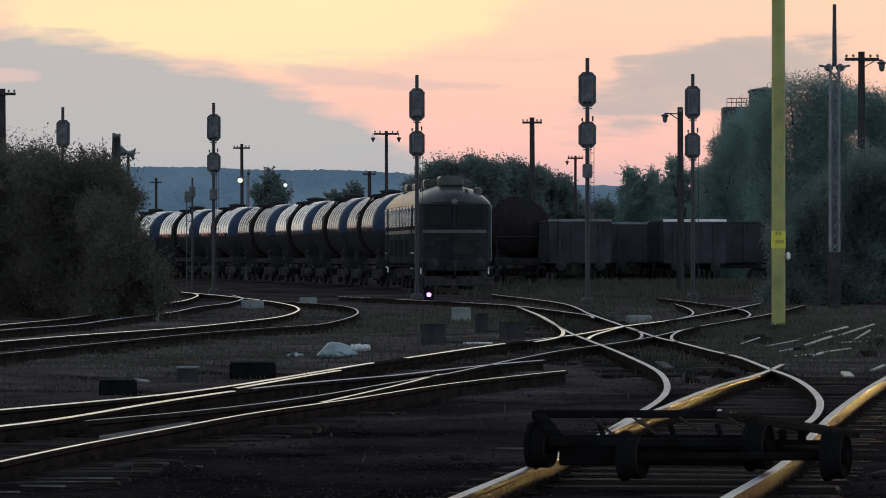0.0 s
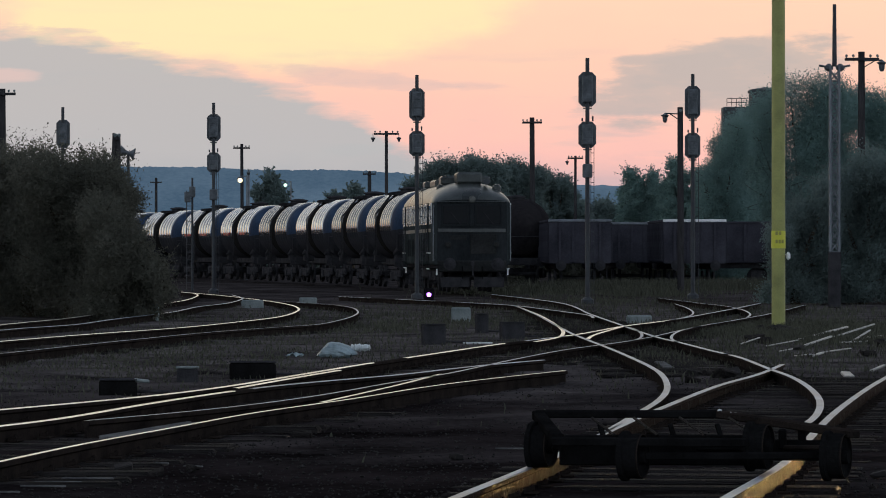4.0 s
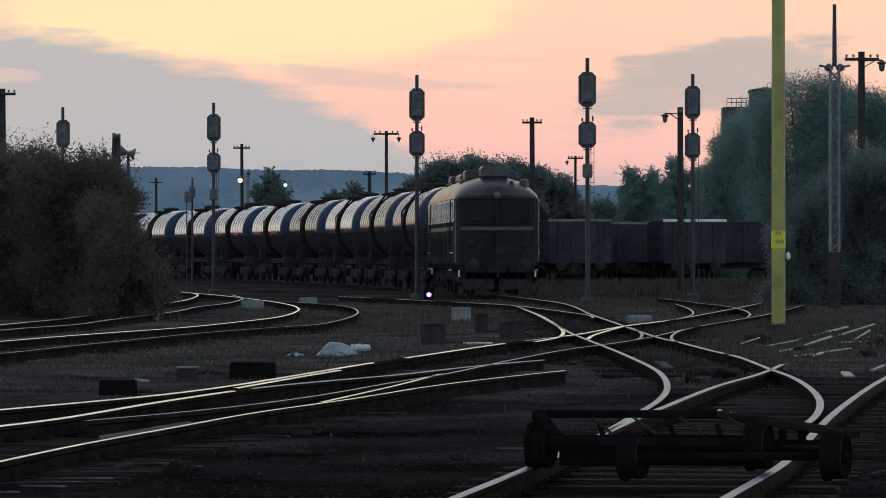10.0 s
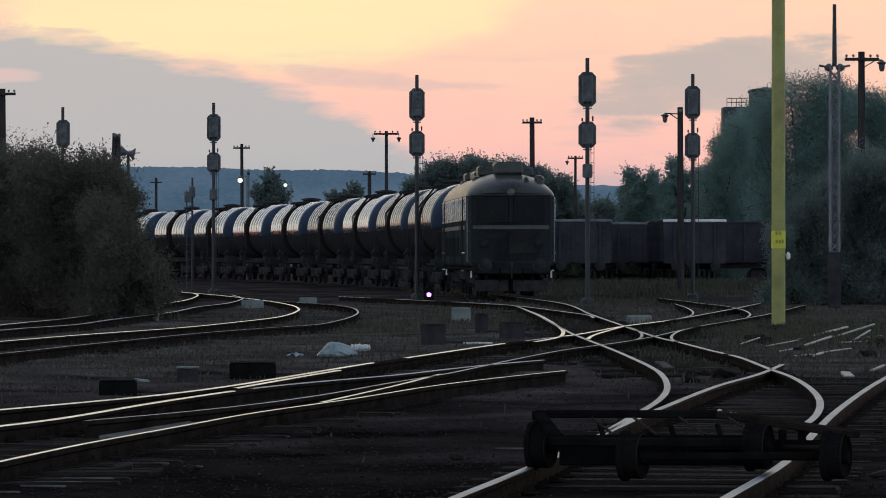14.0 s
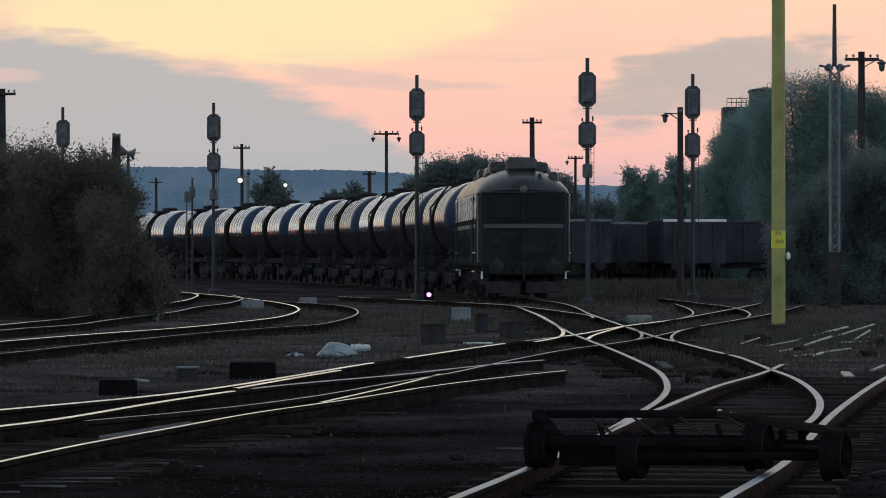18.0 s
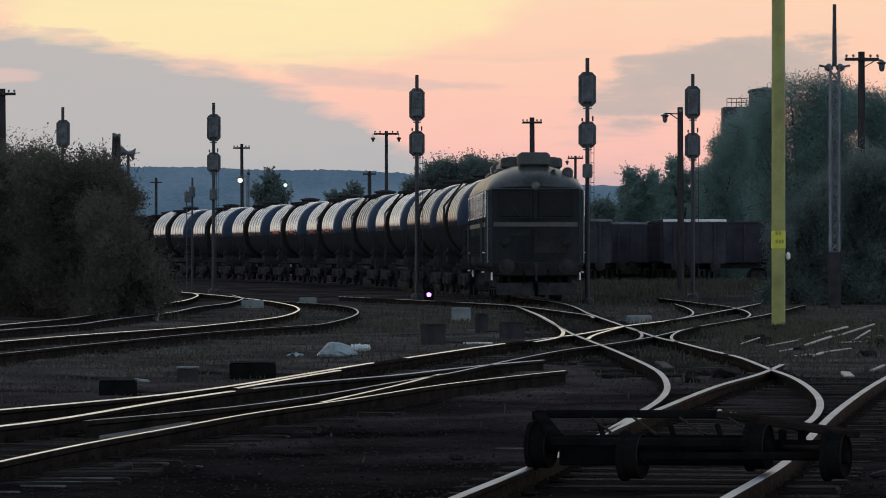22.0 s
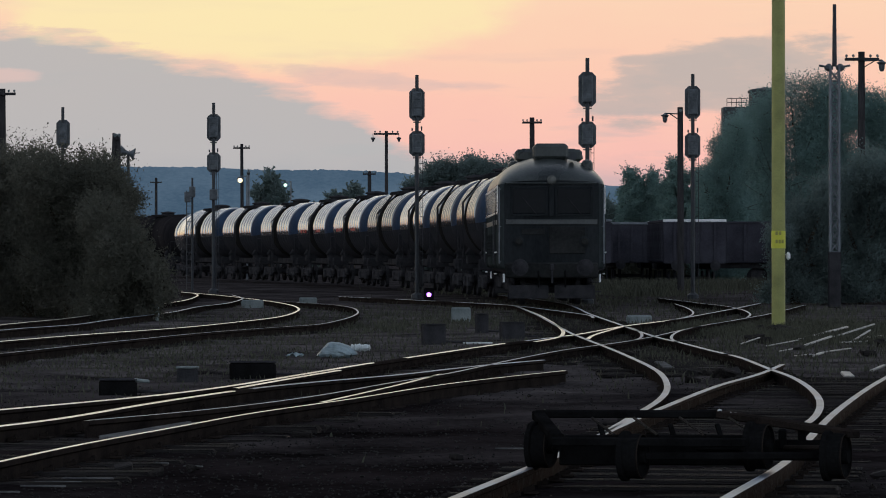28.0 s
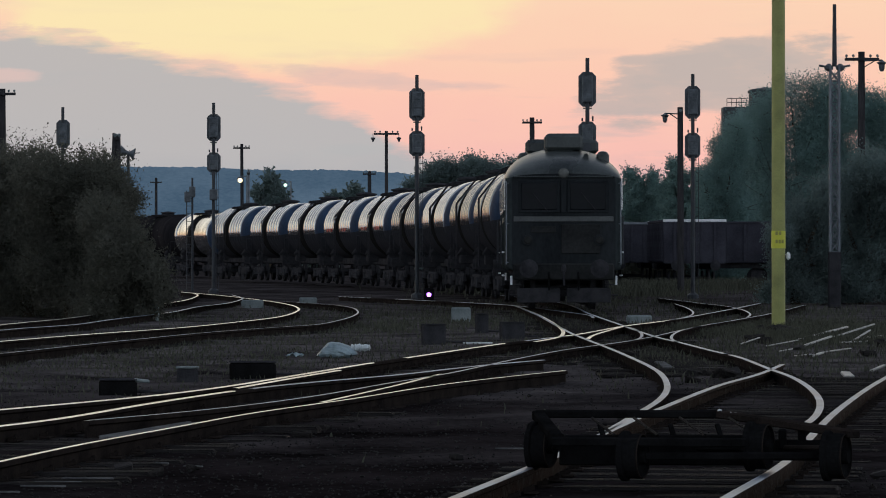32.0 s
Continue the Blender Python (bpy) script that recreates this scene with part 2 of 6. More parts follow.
M_TANK = material("silver_tank_paint", (0.050, 0.056, 0.062), (0.25, 0.265, 0.28), 0.17, 0.96, 1.3, 9, 0.02, stretch=(0.35, 1.5, 0.35), rough_var=0.06)
M_TANK2 = material("grimy_grey_tank_paint", (0.032, 0.037, 0.042), (0.175, 0.187, 0.200), 0.19, 0.94, 1.3, 9, 0.02, stretch=(0.35, 1.5, 0.35), rough_var=0.07)
# ribs are paler than the shell to set them off
M_BAND2 = material("mid_grey_tank_ribs", (0.11, 0.116, 0.121), (0.465, 0.475, 0.48), 0.17, 0.95, 1.2, 9, 0.02, stretch=(0.5, 1.2, 0.5), rough_var=0.06)
M_BAND = material("pale_tank_ribs", (0.26, 0.265, 0.27), (0.88, 0.88, 0.87), 0.16, 0.95, 1.2, 9, 0.02, stretch=(0.5, 1.2, 0.5), rough_var=0.06)
M_TANK3 = material("black_brown_tank_paint", (0.011, 0.010, 0.011), (0.034, 0.030, 0.031), 0.6, 0.0, 0.9, 12, 0.05, stretch=(0.5, 2.2, 0.35), spec=0.0)
# reflection of blue sky put into the colour of the tank ends
M_SKYEND = material("sky_tinted_tank_end", (0.010, 0.020, 0.042), (0.028, 0.052, 0.095), 0.55, 0.1, 0.9, 12, 0.05, rough_var=0.1, spec=0.15)
# dark ground mirrored in the lower tank, put into its colour
M_BELLYSHADE = material("painted_shade_tank_belly", (0.016, 0.016, 0.0185), (0.044, 0.043, 0.047), 0.6, 0.0, 0.9, 12, 0.08, stretch=(0.5, 2.2, 0.35), spec=0.0)
M_OIL = material("black_oil_spill", (0.007, 0.007, 0.007), (0.022, 0.021, 0.020), 0.9, 0, 2, 20, 0.1, spec=0.0)
M_REDMARK = material("red_marking_paint", (0.30, 0.018, 0.014), (0.50, 0.035, 0.03), 0.5, 0, 3, 30, 0.0)
M_LOCO = material("dark_green_loco_paint", (0.011, 0.0125, 0.0135), (0.032, 0.035, 0.037), 0.42, 0, 0.8, 14, 0.1, stretch=(1, 1, 0.4), rough_var=0.12, spec=0.0)
# sides take a paler, matt copy of the loco paint
M_LOCOSIDE = material("dark_green_loco_side_paint", (0.014, 0.018, 0.019), (0.050, 0.058, 0.058), 0.45, 0, 0.8, 14, 0.05, stretch=(1, 1, 0.4), rough_var=0.08, spec=0.0)
M_ALU = material("worn_aluminium_trim", (0.34, 0.33, 0.32), (0.72, 0.70, 0.68), 0.28, 0.9, 2, 30, 0.02)
M_LOCOLOW = material("brown_loco_paint", (0.013, 0.0135, 0.0135), (0.037, 0.037, 0.036), 0.6, 0, 1.2, 14, 0.05, spec=0.0)
M_STRIPE = material("cream_stripe_paint", (0.032, 0.034, 0.033), (0.085, 0.088, 0.083), 0.6, 0, 1.5, 20, 0.03)
M_ROOF = material("sooty_grey_roof_paint", (0.016, 0.019, 0.018), (0.060, 0.066, 0.062), 0.30, 0.0, 0.9, 14, 0.15, spec=0.3)
M_WHITE = material("white_painted_steel", (0.62, 0.62, 0.6), (0.8, 0.8, 0.78), 0.45, 0, 4, 30, 0.02)
M_SIDEGLASS = material("side_window_glass", (0.004, 0.005, 0.006), (0.009, 0.010, 0.012), 0.08, 0, 3, 10, 0.0, rough_var=0.03)
M_GLASS = material("dark_cab_glass", (0.004, 0.005, 0.006), (0.009, 0.010, 0.012), 0.3, 0, 3, 10, 0.0, rough_var=0.03, spec=0.12)
M_TOPLAMP = material("pale_lamp_glass", (0.06, 0.06, 0.055), (0.12, 0.12, 0.11), 0.25, 0.2, 3, 10, 0.0, spec=0.1)
M_LENS = material("headlamp_glass", (0.010, 0.010, 0.010), (0.024, 0.024, 0.022), 0.5, 0.0, 3, 10, 0.0, spec=0.1)
M_WAGON = material("dark_brown_wagon_paint", (0.030, 0.029, 0.036), (0.062, 0.060, 0.072), 0.65, 0, 1.2, 14, 0.1, spec=0.0)
M_RIM = material("scraped_bare_steel_rim", (0.35, 0.36, 0.36), (0.62, 0.63, 0.62), 0.4, 0.6, 2, 20, 0.05)
M_BAG = material("crumpled_white_plastic_film", (0.10, 0.14, 0.15), (0.30, 0.37, 0.39), 0.45, 0, 4, 18, 0.5)
M_FILM = material("white_creased_film", (0.35, 0.38, 0.38), (0.66, 0.70, 0.70), 0.35, 0, 5, 30, 0.2)
M_BUILD = material("dark_plastered_wall", (0.03, 0.034, 0.036), (0.07, 0.075, 0.078), 0.9, 0, 0.6, 10, 0.1)
# the hill glows blue to stand in for haze over the distance
M_HILL = material("haze_glow_hill", (0.02, 0.03, 0.03), (0.05, 0.065, 0.06), 1.0, 0, 0.012, 0.3, 0.0, emit=(0.052, 0.085, 0.145), strength=0.85, spec=0.0)
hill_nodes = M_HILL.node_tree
hill_haze = hill_nodes.nodes.new("ShaderNodeValToRGB")
hill_haze.color_ramp.elements[0].position, hill_haze.color_ramp.elements[1].position = 0.5, 0.95
hill_haze.color_ramp.elements[0].color, hill_haze.color_ramp.elements[1].color = (0.048, 0.090, 0.148, 1), (0.084, 0.134, 0.204, 1)
hill_nodes.links.new(hill_nodes.nodes["Math"].outputs[0], hill_haze.inputs[0])
hill_nodes.links.new(hill_haze.outputs[0], hill_nodes.nodes["Principled BSDF"].inputs["Emission Color"])
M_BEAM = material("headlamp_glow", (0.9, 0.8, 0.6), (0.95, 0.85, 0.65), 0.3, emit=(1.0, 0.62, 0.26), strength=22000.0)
M_WARM = material("sodium_lamp_glass", (0.8, 0.7, 0.5), (0.9, 0.8, 0.6), 0.3, emit=(1.0, 0.80, 0.46), strength=2.1)
M_COOL = material("mercury_lamp_glass", (0.7, 0.9, 0.8), (0.8, 0.95, 0.9), 0.3, emit=(0.62, 1.0, 0.80), strength=1.5)
M_VIOLET = material("violet_signal_lens", (0.4, 0.2, 0.8), (0.5, 0.3, 0.9), 0.3, emit=(0.50, 0.16, 1.0), strength=5.0)

# ---------------------------------------------------------------- mesh helpers


def part(name, bm, mats, parent=None, label="", smooth=False):
    me = bpy.data.meshes.new(name)
    bmesh.ops.recalc_face_normals(bm, faces=bm.faces[:])
    bm.to_mesh(me)
    bm.free()
    for m in (mats if isinstance(mats, (list, tuple)) else [mats]):
        me.materials.append(m)
    if smooth:
        me.shade_smooth()
    ob = new(name, me)
    if parent is not None:
        ob.parent = parent
    if label:
        tagged(ob, label)
    return ob


def twin(ob, m):
    """One more part like ob, on the same mesh, under the same parent."""
    o = ob.copy()
    scene.collection.objects.link(o)
    o.matrix_basis = m
    return o


def empty(name, m, label, category, group="", kind=""):
    e = new(name)
    e.matrix_basis = m
    return tagged(e, label, category, group, kind)


def box(bm, c, s, rot=None, bevel=0.0, mi=0):
    m = Matrix.Translation(c)
    if rot:
        m = m @ Euler([radians(a) for a in rot]).to_matrix().to_4x4()
    g = bmesh.ops.create_cube(bm, size=1.0, matrix=m @ Matrix.Diagonal((*s, 1)))
    vs = g["verts"]
    if bevel:
        es = list({e for v in vs for e in v.link_edges})
        r = bmesh.ops.bevel(bm, geom=es, offset=bevel, segments=1, affect="EDGES", profile=0.5)
        for f in r["faces"]:
            f.material_index = mi
    for f in {f for v in vs if v.is_valid for f in v.link_faces}:
        f.material_index = mi
    return bm


def rod(bm, p, q, r, r2=None, seg=10, mi=0):
    p, q = Vector(p), Vector(q)
    d = q - p
    m = Matrix.Translation((p + q) / 2) @ d.to_track_quat("Z", "Y").to_matrix().to_4x4()
    g = bmesh.ops.create_cone(bm, cap_ends=True, segments=seg, radius1=r, radius2=r if r2 is None else r2, depth=d.length, matrix=m)
    for f in {f for v in g["verts"] for f in v.link_faces}:
        f.material_index = mi
    return bm


def lathe(bm, prof, axis="Z", seg=24, mi=0):
    """prof: (radius, height) from one end to the other, turned about the axis."""
    rings = []
    for r, h in prof:
        ring = []
        for i in range(seg):
            a = 2 * math.pi * i / seg
            c, s = r * math.cos(a), r * math.sin(a)
            co = {"Z": (c, s, h), "Y": (c, h, s), "X": (h, c, s)}[axis]
            ring.append(bm.verts.new(co))
        rings.append(ring)
    for a, b in zip(rings, rings[1:]):
        for i in range(seg):
            bm.faces.new((a[i], a[(i + 1) % seg], b[(i + 1) % seg], b[i])).material_index = mi
    for ring in (rings[0], rings[-1]):
        bm.faces.new(ring).material_index = mi
    return bm


def B():
    return bmesh.new()


def smooth_line(pts, step=0.6):
    """Catmull-Rom through plan points, in even steps."""
    p = [Vector((x, y)) for x, y in pts]
    p = [2 * p[0] - p[1]] + p + [2 * p[-1] - p[-2]]
    out = []
    for a, b, c, d in zip(p, p[1:], p[2:], p[3:]):
        n = max(2, int((c - b).length / step))
        for i in range(n):
            t = i / n
            out.append(0.5 * (2 * b + (c - a) * t + (2 * a - 5 * b + 4 * c - d) * t * t + (3 * b - a - 3 * c + d) * t ** 3))
    out.append(p[-2])
    return out


RAIL = 0.14
PROFILE = [(-0.036, 0.105), (-0.034, 0.134), (-0.024, 0.14), (0.024, 0.14), (0.034, 0.134), (0.036, 0.105), (0.011, 0.09), (0.011, 0.0),
           (0.06, -0.02), (-0.06, -0.02), (-0.011, 0.0), (-0.011, 0.09)]


def rail(pts, parent, steel, dull=(), semi=(), wide=False, web=None):
    web = web or M_RUST
    line = smooth_line(pts)
    # even out the small waves of the plan
    for _ in range(4):
        line = [line[0]] + [(a + 2 * b + c) / 4 for a, b, c in zip(line, line[1:], line[2:])] + [line[-1]]
    verts, faces, mids = [], [], []
    k = len(PROFILE)
    for i, p in enumerate(line):
        d = (line[min(i + 1, len(line) - 1)] - line[max(i - 1, 0)]).normalized()
        n = Vector((d.y, -d.x))
        for u, z in PROFILE:
            verts.append((p.x + n.x * u, p.y + n.y * u, z))
    for i in range(len(line) - 1):
        for j in range(k):
            a, b = i * k + j, i * k + (j + 1) % k
            faces.append((a, b, b + k, a + k))
            top = 0
            if any(lo < line[i].y < hi for lo, hi in semi):
                top = 2
            if any(lo < line[i].y < hi for lo, hi in dull):
                top = 1
            mids.append(top if j == 2 or (wide and j in (1, 3)) else 1)
    faces.append(tuple(range(k)))
    faces.append(tuple(range(len(verts) - k, len(verts))))
    mids += [1, 1]
    me = bpy.data.meshes.new("rail")
    me.from_pydata(verts, [], faces)
    me.materials.append(steel)
    me.materials.append(web)
    me.materials.append(M_STEEL)
    me.polygons.foreach_set("material_index", mids)
    me.update()
    ob = new("rail", me)
    ob.parent = parent
    return ob


# ---------------------------------------------------------------- ground and hills


def spread(lo, hi, fine_lo, fine_hi, step, grow):
    v = list(np.arange(fine_lo, fine_hi + 1e-6, step))
    s = step
    while v[-1] < hi:
        s *= grow
        v.append(min(hi, v[-1] + s))
    s = step
    while v[0] > lo:
        s *= grow
        v.insert(0, max(lo, v[0] - s))
    return v


def ground():
    xs = spread(-2600, 2600, -10, 12, 0.16, 1.22)
    ys = spread(-400, 4200, 18, 62, 0.16, 1.10)
    verts = []
    for y in ys:
        for x in xs:
            w = 1.0 if (abs(x) < 30 and 0 < y < 200) else 0.0
            z = w * (0.035 * noise.noise((x * 0.5, y * 0.5, 0)) + 0.028 * noise.noise((x * 2.3, y * 2.3, 5)) - 0.012)
            verts.append((x, y, z))
    n = len(xs)
    faces = [(j * n + i, j * n + i + 1, (j + 1) * n + i + 1, (j + 1) * n + i) for j in range(len(ys) - 1) for i in range(n - 1)]
    me = bpy.data.meshes.new("ground")
    me.from_pydata(verts, [], faces)
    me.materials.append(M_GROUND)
    me.shade_smooth()
    tagged(new("ground", me), "dark earth and ballast of the railway yard, toned by distance", "ground", kind="structure")


ground()


def hills():
    bm = B()
    cols = []
    for i in range(1501):
        x = -1500 + 3000 * i / 1500
        u = x / 2600
        h = 1.5 + 2600 * float(np.interp(u, (-0.3, -0.085, -0.012, 0.04, 0.06, 0.3), (0.0239, 0.0239, 0.0224, 0.0188, 0.0180, 0.0150)))
        h = max(h, 20) + 1.6 * noise.noise((x * 0.02, 0, 0)) + 0.7 * noise.noise((x * 0.11, 3, 0)) + 0.9 * noise.noise((x * 0.45, 9, 0))
        cols.append([bm.verts.new((x, 2600, -5)), bm.verts.new((x, 2620, h * 0.5)), bm.verts.new((x, 2700, h)), bm.verts.new((x, 3000, h * 0.7))])
    for a, b in zip(cols, cols[1:]):
        for j in range(3):
            bm.faces.new((a[j], b[j], b[j + 1], a[j + 1]))
    tagged(part("backdrop", bm, M_HILL), "wooded hills far behind the yard, glowing blue as haze", "hills", kind="structure")


hills()

# ---------------------------------------------------------------- tracks
RAILS = {
    "loco_right": [(1.67, 132.1), (3.3, 108.8), (3.38, 88.1), (3.46, 74.0), (3.53, 63.8), (3.67, 60.1), (3.83, 54.1), (3.95, 51.1), (3.9, 46.0), (3.9, 43.0), (3.78, 39.7), (3.57, 36.4), (3.35, 34.1), (3.07, 31.8), (2.81, 30.3)],
    "loco_left": [(1.93, 102.8), (2.13, 87.2), (2.19, 74.0), (2.23, 66.5), (2.39, 57.8), (2.47, 53.1), (2.53, 46.9), (2.49, 43.6), (2.36, 40.4), (2.2, 37.9), (1.96, 35.4), (1.62, 32.6), (1.21, 29.2)],
    "near_left": [(-0.13, 20.3), (0.05, 21.5), (0.63, 25.1), (1.18, 29.0), (1.78, 33.1), (2.86, 40.0), (3.57, 43.6), (4.21, 47.7)],
    "near_right": [(1.26, 19.7), (1.57, 21.5), (2.23, 25.1), (2.91, 29.9), (3.43, 33.5), (4.25, 38.7), (4.91, 42.6), (6.5, 51.7)],
    "cross_top": [(-4.11, 33.1), (-3.89, 33.8), (-2.89, 36.8), (-2.24, 39.7), (-1.01, 47.7), (-0.48, 50.8), (0.92, 58.9), (2.28, 65.6), (3.46, 73.4), (4.8, 80.4), (7.39, 97.3), (8.87, 107.5)],
    "cross_low": [(-2.93, 31.5), (-2.34, 32.9), (-1.71, 34.9), (-1.08, 37.7), (-0.51, 41.1), (-0.03, 43.4), (0.49, 46.9), (0.94, 50.0), (1.75, 55.0), (2.67, 59.3), (3.41, 63.3), (4.83, 72.8), (6.05, 79.7), (7.6, 88.9), (9.8, 103.9)],
    "branch_top": [(-3.71, 29.9), (-3.53, 30.6), (-3.22, 31.6), (-2.74, 34.9), (-2.24, 37.7), (-1.83, 39.7), (-1.19, 41.7), (-0.54, 43.4), (0.11, 46.0), (0.6, 47.7), (1.29, 49.7)],
    "branch_low": [(-3.03, 24.4), (-2.91, 25.3), (-2.58, 27.7), (-2.14, 30.1), (-1.63, 33.1), (-1.15, 35.0), (-0.73, 36.8), (-0.2, 39.5), (0.41, 41.8), (1.43, 45.1)],
    "blade": [(-2.12, 39.2), (-2.007, 40.0), (-1.651, 42.5), (-1.226, 45.3)],
    "guard": [(-1.12, 35.4), (-0.8, 37.7), (-0.49, 39.9), (-0.03, 43.8)],
    "slip_a": [(2.34, 62.1), (2.51, 64.7), (2.8, 67.5), (3.46, 73.4)],
    "slip_b": [(3.46, 73.4), (3.51, 70.1), (3.4, 65.6), (3.17, 62.1), (2.88, 60.1), (2.45, 58.2)],
    "slip_c": [(3.65, 59.7), (3.68, 61.7), (3.82, 64.2), (4.22, 68.5), (4.92, 73.4)],
    "slip_d": [(1.93, 102.8), (2.17, 86.4), (2.2, 74.6), (2.13, 68.0), (1.9, 63.3), (1.42, 60.1)],
    "far_a": [(6.73, 120.1), (6.98, 114.2), (7.21, 107.5), (7.48, 100.5), (7.34, 93.4), (6.98, 87.2), (6.59, 83.3)],
    "far_b": [(6.42, 106.3), (6.24, 98.4), (5.91, 90.7), (5.42, 84.8), (4.6, 79.0)],
    "mid": [(-3.38, 125.0), (-1.27, 117.1), (1.04, 107.5), (1.93, 102.8), (2.91, 91.6), (3.3, 86.4), (3.23, 82.6)],
    "left_a": [(-7.26, 58.5), (-6.97, 60.4), (-6.12, 65.6), (-5.42, 69.0), (-4.82, 72.2), (-4.32, 76.4), (-3.69, 82.6), (-3.52, 87.2), (-3.52, 92.5), (-3.66, 97.3), (-4.11, 103.9), (-5.12, 112.8), (-7.15, 126.7), (-9.56, 140.1)],
    "left_b": [(-6.38, 51.4), (-6.09, 52.8), (-5.42, 58.2), (-4.87, 62.1), (-4.25, 66.5), (-3.2, 71.7), (-2.46, 74.6), (-2.12, 80.4), (-1.98, 86.4), (-2.05, 92.5), (-2.4, 99.4), (-3.15, 105.1), (-4.65, 111.4)],
    "farleft_a": [(-8.7, 70.1), (-8.6, 74.6), (-8.39, 77.7), (-8.01, 83.3), (-7.87, 98.4), (-7.88, 106.3), (-7.7, 112.8), (-7.96, 123.3), (-8.45, 132.1), (-9.11, 138.0)],
    "farleft_b": [(-8.26, 66.5), (-7.74, 71.7), (-7.17, 74.6), (-6.97, 81.1), (-6.45, 90.7), (-6.42, 100.5), (-6.07, 107.5), (-6.12, 115.6), (-6.37, 121.7), (-7.16, 130.3)],
}


# rails whose head takes the track's bright steel
BRIGHT = ("branch_low", "cross_top", "branch_top", "left_a", "slip_a", "slip_d", "guard", "blade", "farleft_a")
# rails with a broad worn head
WIDE = ("near_left", "near_right", "loco_right", "loco_left", "mid", "cross_top", "branch_top", "left_a", "slip_a", "slip_d", "farleft_a", "farleft_b", "blade")
# lengths whose head takes the duller M_STEEL
SEMI = {"branch_top": [(38.5, 60.0)], "cross_top": [(60.0, 64.0), (80.0, 120.0)]}
# lengths coloured rust-dark where the tilted head loses its sky reflection
DULL = {"cross_top": [(47.9, 50.6), (58.9, 60.6)], "branch_top": [(37.9, 38.9)], "mid": [(118, 121), (111, 113)], "loco_right": [(52.3, 53.4)]}


def track(label, rails, pair=None, y0=0, y1=0, length=2.5, steel=M_STEEL, clips=0):
    t = empty("railway_track", Matrix.Identity(4), label, "track", "yard tracks", "structure")
    for r in rails:
        rail(RAILS[r], t, steel if r in BRIGHT else M_STEEL, DULL.get(r, ()), SEMI.get(r, ()), r in WIDE, M_GLINTWEB if r in ("near_left", "near_right") else M_RUST)
    if pair:
        lx, ly = zip(*sorted(((p[0], p[1]) for p in RAILS[pair[0]]), key=lambda p: p[1]))
        rx, ry = zip(*sorted(((p[0], p[1]) for p in RAILS[pair[1]]), key=lambda p: p[1]))
        mid = lambda y: (np.interp(y, ly, lx) + np.interp(y, ry, rx)) / 2
        y = y0
        rnd = random.Random(len(label))
        while y < y1:
            x = mid(y)
            a = math.atan2(mid(y + 1) - mid(y - 1), 2.0)
            o = new("sleeper", SLEEPER[rnd.randrange(3)])
            o.parent = t
            o.matrix_basis = pose(x + rnd.uniform(-0.06, 0.06), y, -0.063 + rnd.uniform(-0.014, 0.016), 0, rnd.uniform(-0.6, 0.6), -math.degrees(a) + rnd.uniform(-1.5, 1.5))
            o.scale = (length / 2.5, 1, 1)
            if clips and y < clips:
                for xs_, ys_ in ((lx, ly), (rx, ry)):
                    for side in (-1, 1):
                        c = new("rail_clip", CLIP)
                        c.parent = t
                        c.matrix_basis = pose(float(np.interp(y, ys_, xs_)) + side * 0.085, y + rnd.uniform(-0.03, 0.03), 0.016, 0, 0, -math.degrees(a) + (180 if side < 0 else 0) + rnd.uniform(-6, 6))
            y += 0.63 * math.cos(a)
    return t


def clip_mesh():
    """Sole-plate end with a clamp and its bolt, for one side of a rail."""
    bm = B()
    box(bm, (0.02, 0, 0.0), (0.09, 0.14, 0.016), bevel=0.004)
    box(bm, (0.0, 0, 0.022), (0.07, 0.06, 0.024), (0, -12, 0))
    rod(bm, (0.02, 0, 0.005), (0.02, 0, 0.05), 0.010, seg=6)
    rod(bm, (0.02, 0, 0.026), (0.02, 0, 0.042), 0.018, seg=6)
    me = bpy.data.meshes.new("rail_clip")
    bm.to_mesh(me)
    bm.free()
    me.materials.append(M_RUST)
    return me


CLIP = clip_mesh()


SLEEPER = []
for k in range(3):
    bm = B()
    box(bm, (0, 0, 0), (2.5, 0.24, 0.14), bevel=0.018)
    for v in bm.verts:
        v.co.z += 0.012 * noise.noise((v.co.x * 3, v.co.y * 9, k * 7))
        v.co.x += 0.04 * noise.noise((v.co.y * 5, k * 3, v.co.x))
    me = bpy.data.meshes.new("sleeper")
    bm.to_mesh(me)
    bm.free()
    me.materials.append(M_SLEEPER)
    SLEEPER.append(me)

track("near track with worn rails leading under the hand trolley", ["near_left", "near_right"], ("near_left", "near_right"), 19.0, 47.0, clips=47.0)
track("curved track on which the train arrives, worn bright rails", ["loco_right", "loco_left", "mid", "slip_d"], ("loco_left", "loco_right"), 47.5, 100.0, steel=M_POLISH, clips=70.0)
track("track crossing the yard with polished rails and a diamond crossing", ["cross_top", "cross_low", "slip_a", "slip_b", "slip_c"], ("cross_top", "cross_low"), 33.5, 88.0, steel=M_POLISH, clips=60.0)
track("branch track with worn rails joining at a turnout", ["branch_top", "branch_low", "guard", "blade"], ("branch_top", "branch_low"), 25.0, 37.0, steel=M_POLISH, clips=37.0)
track("far curved siding rails beside the yellow pole", ["far_a", "far_b"])
track("curving siding with two bright rails", ["left_a", "left_b"], ("left_a", "left_b"), 58.5, 80.0, steel=M_POLISH)
track("overgrown far siding with one worn bright rail", ["farleft_a", "farleft_b"], steel=M_POLISH)

# ---------------------------------------------------------------- train path
ARC_X, ARC_Y, ARC_R = 2.97, 96.0, 490.0
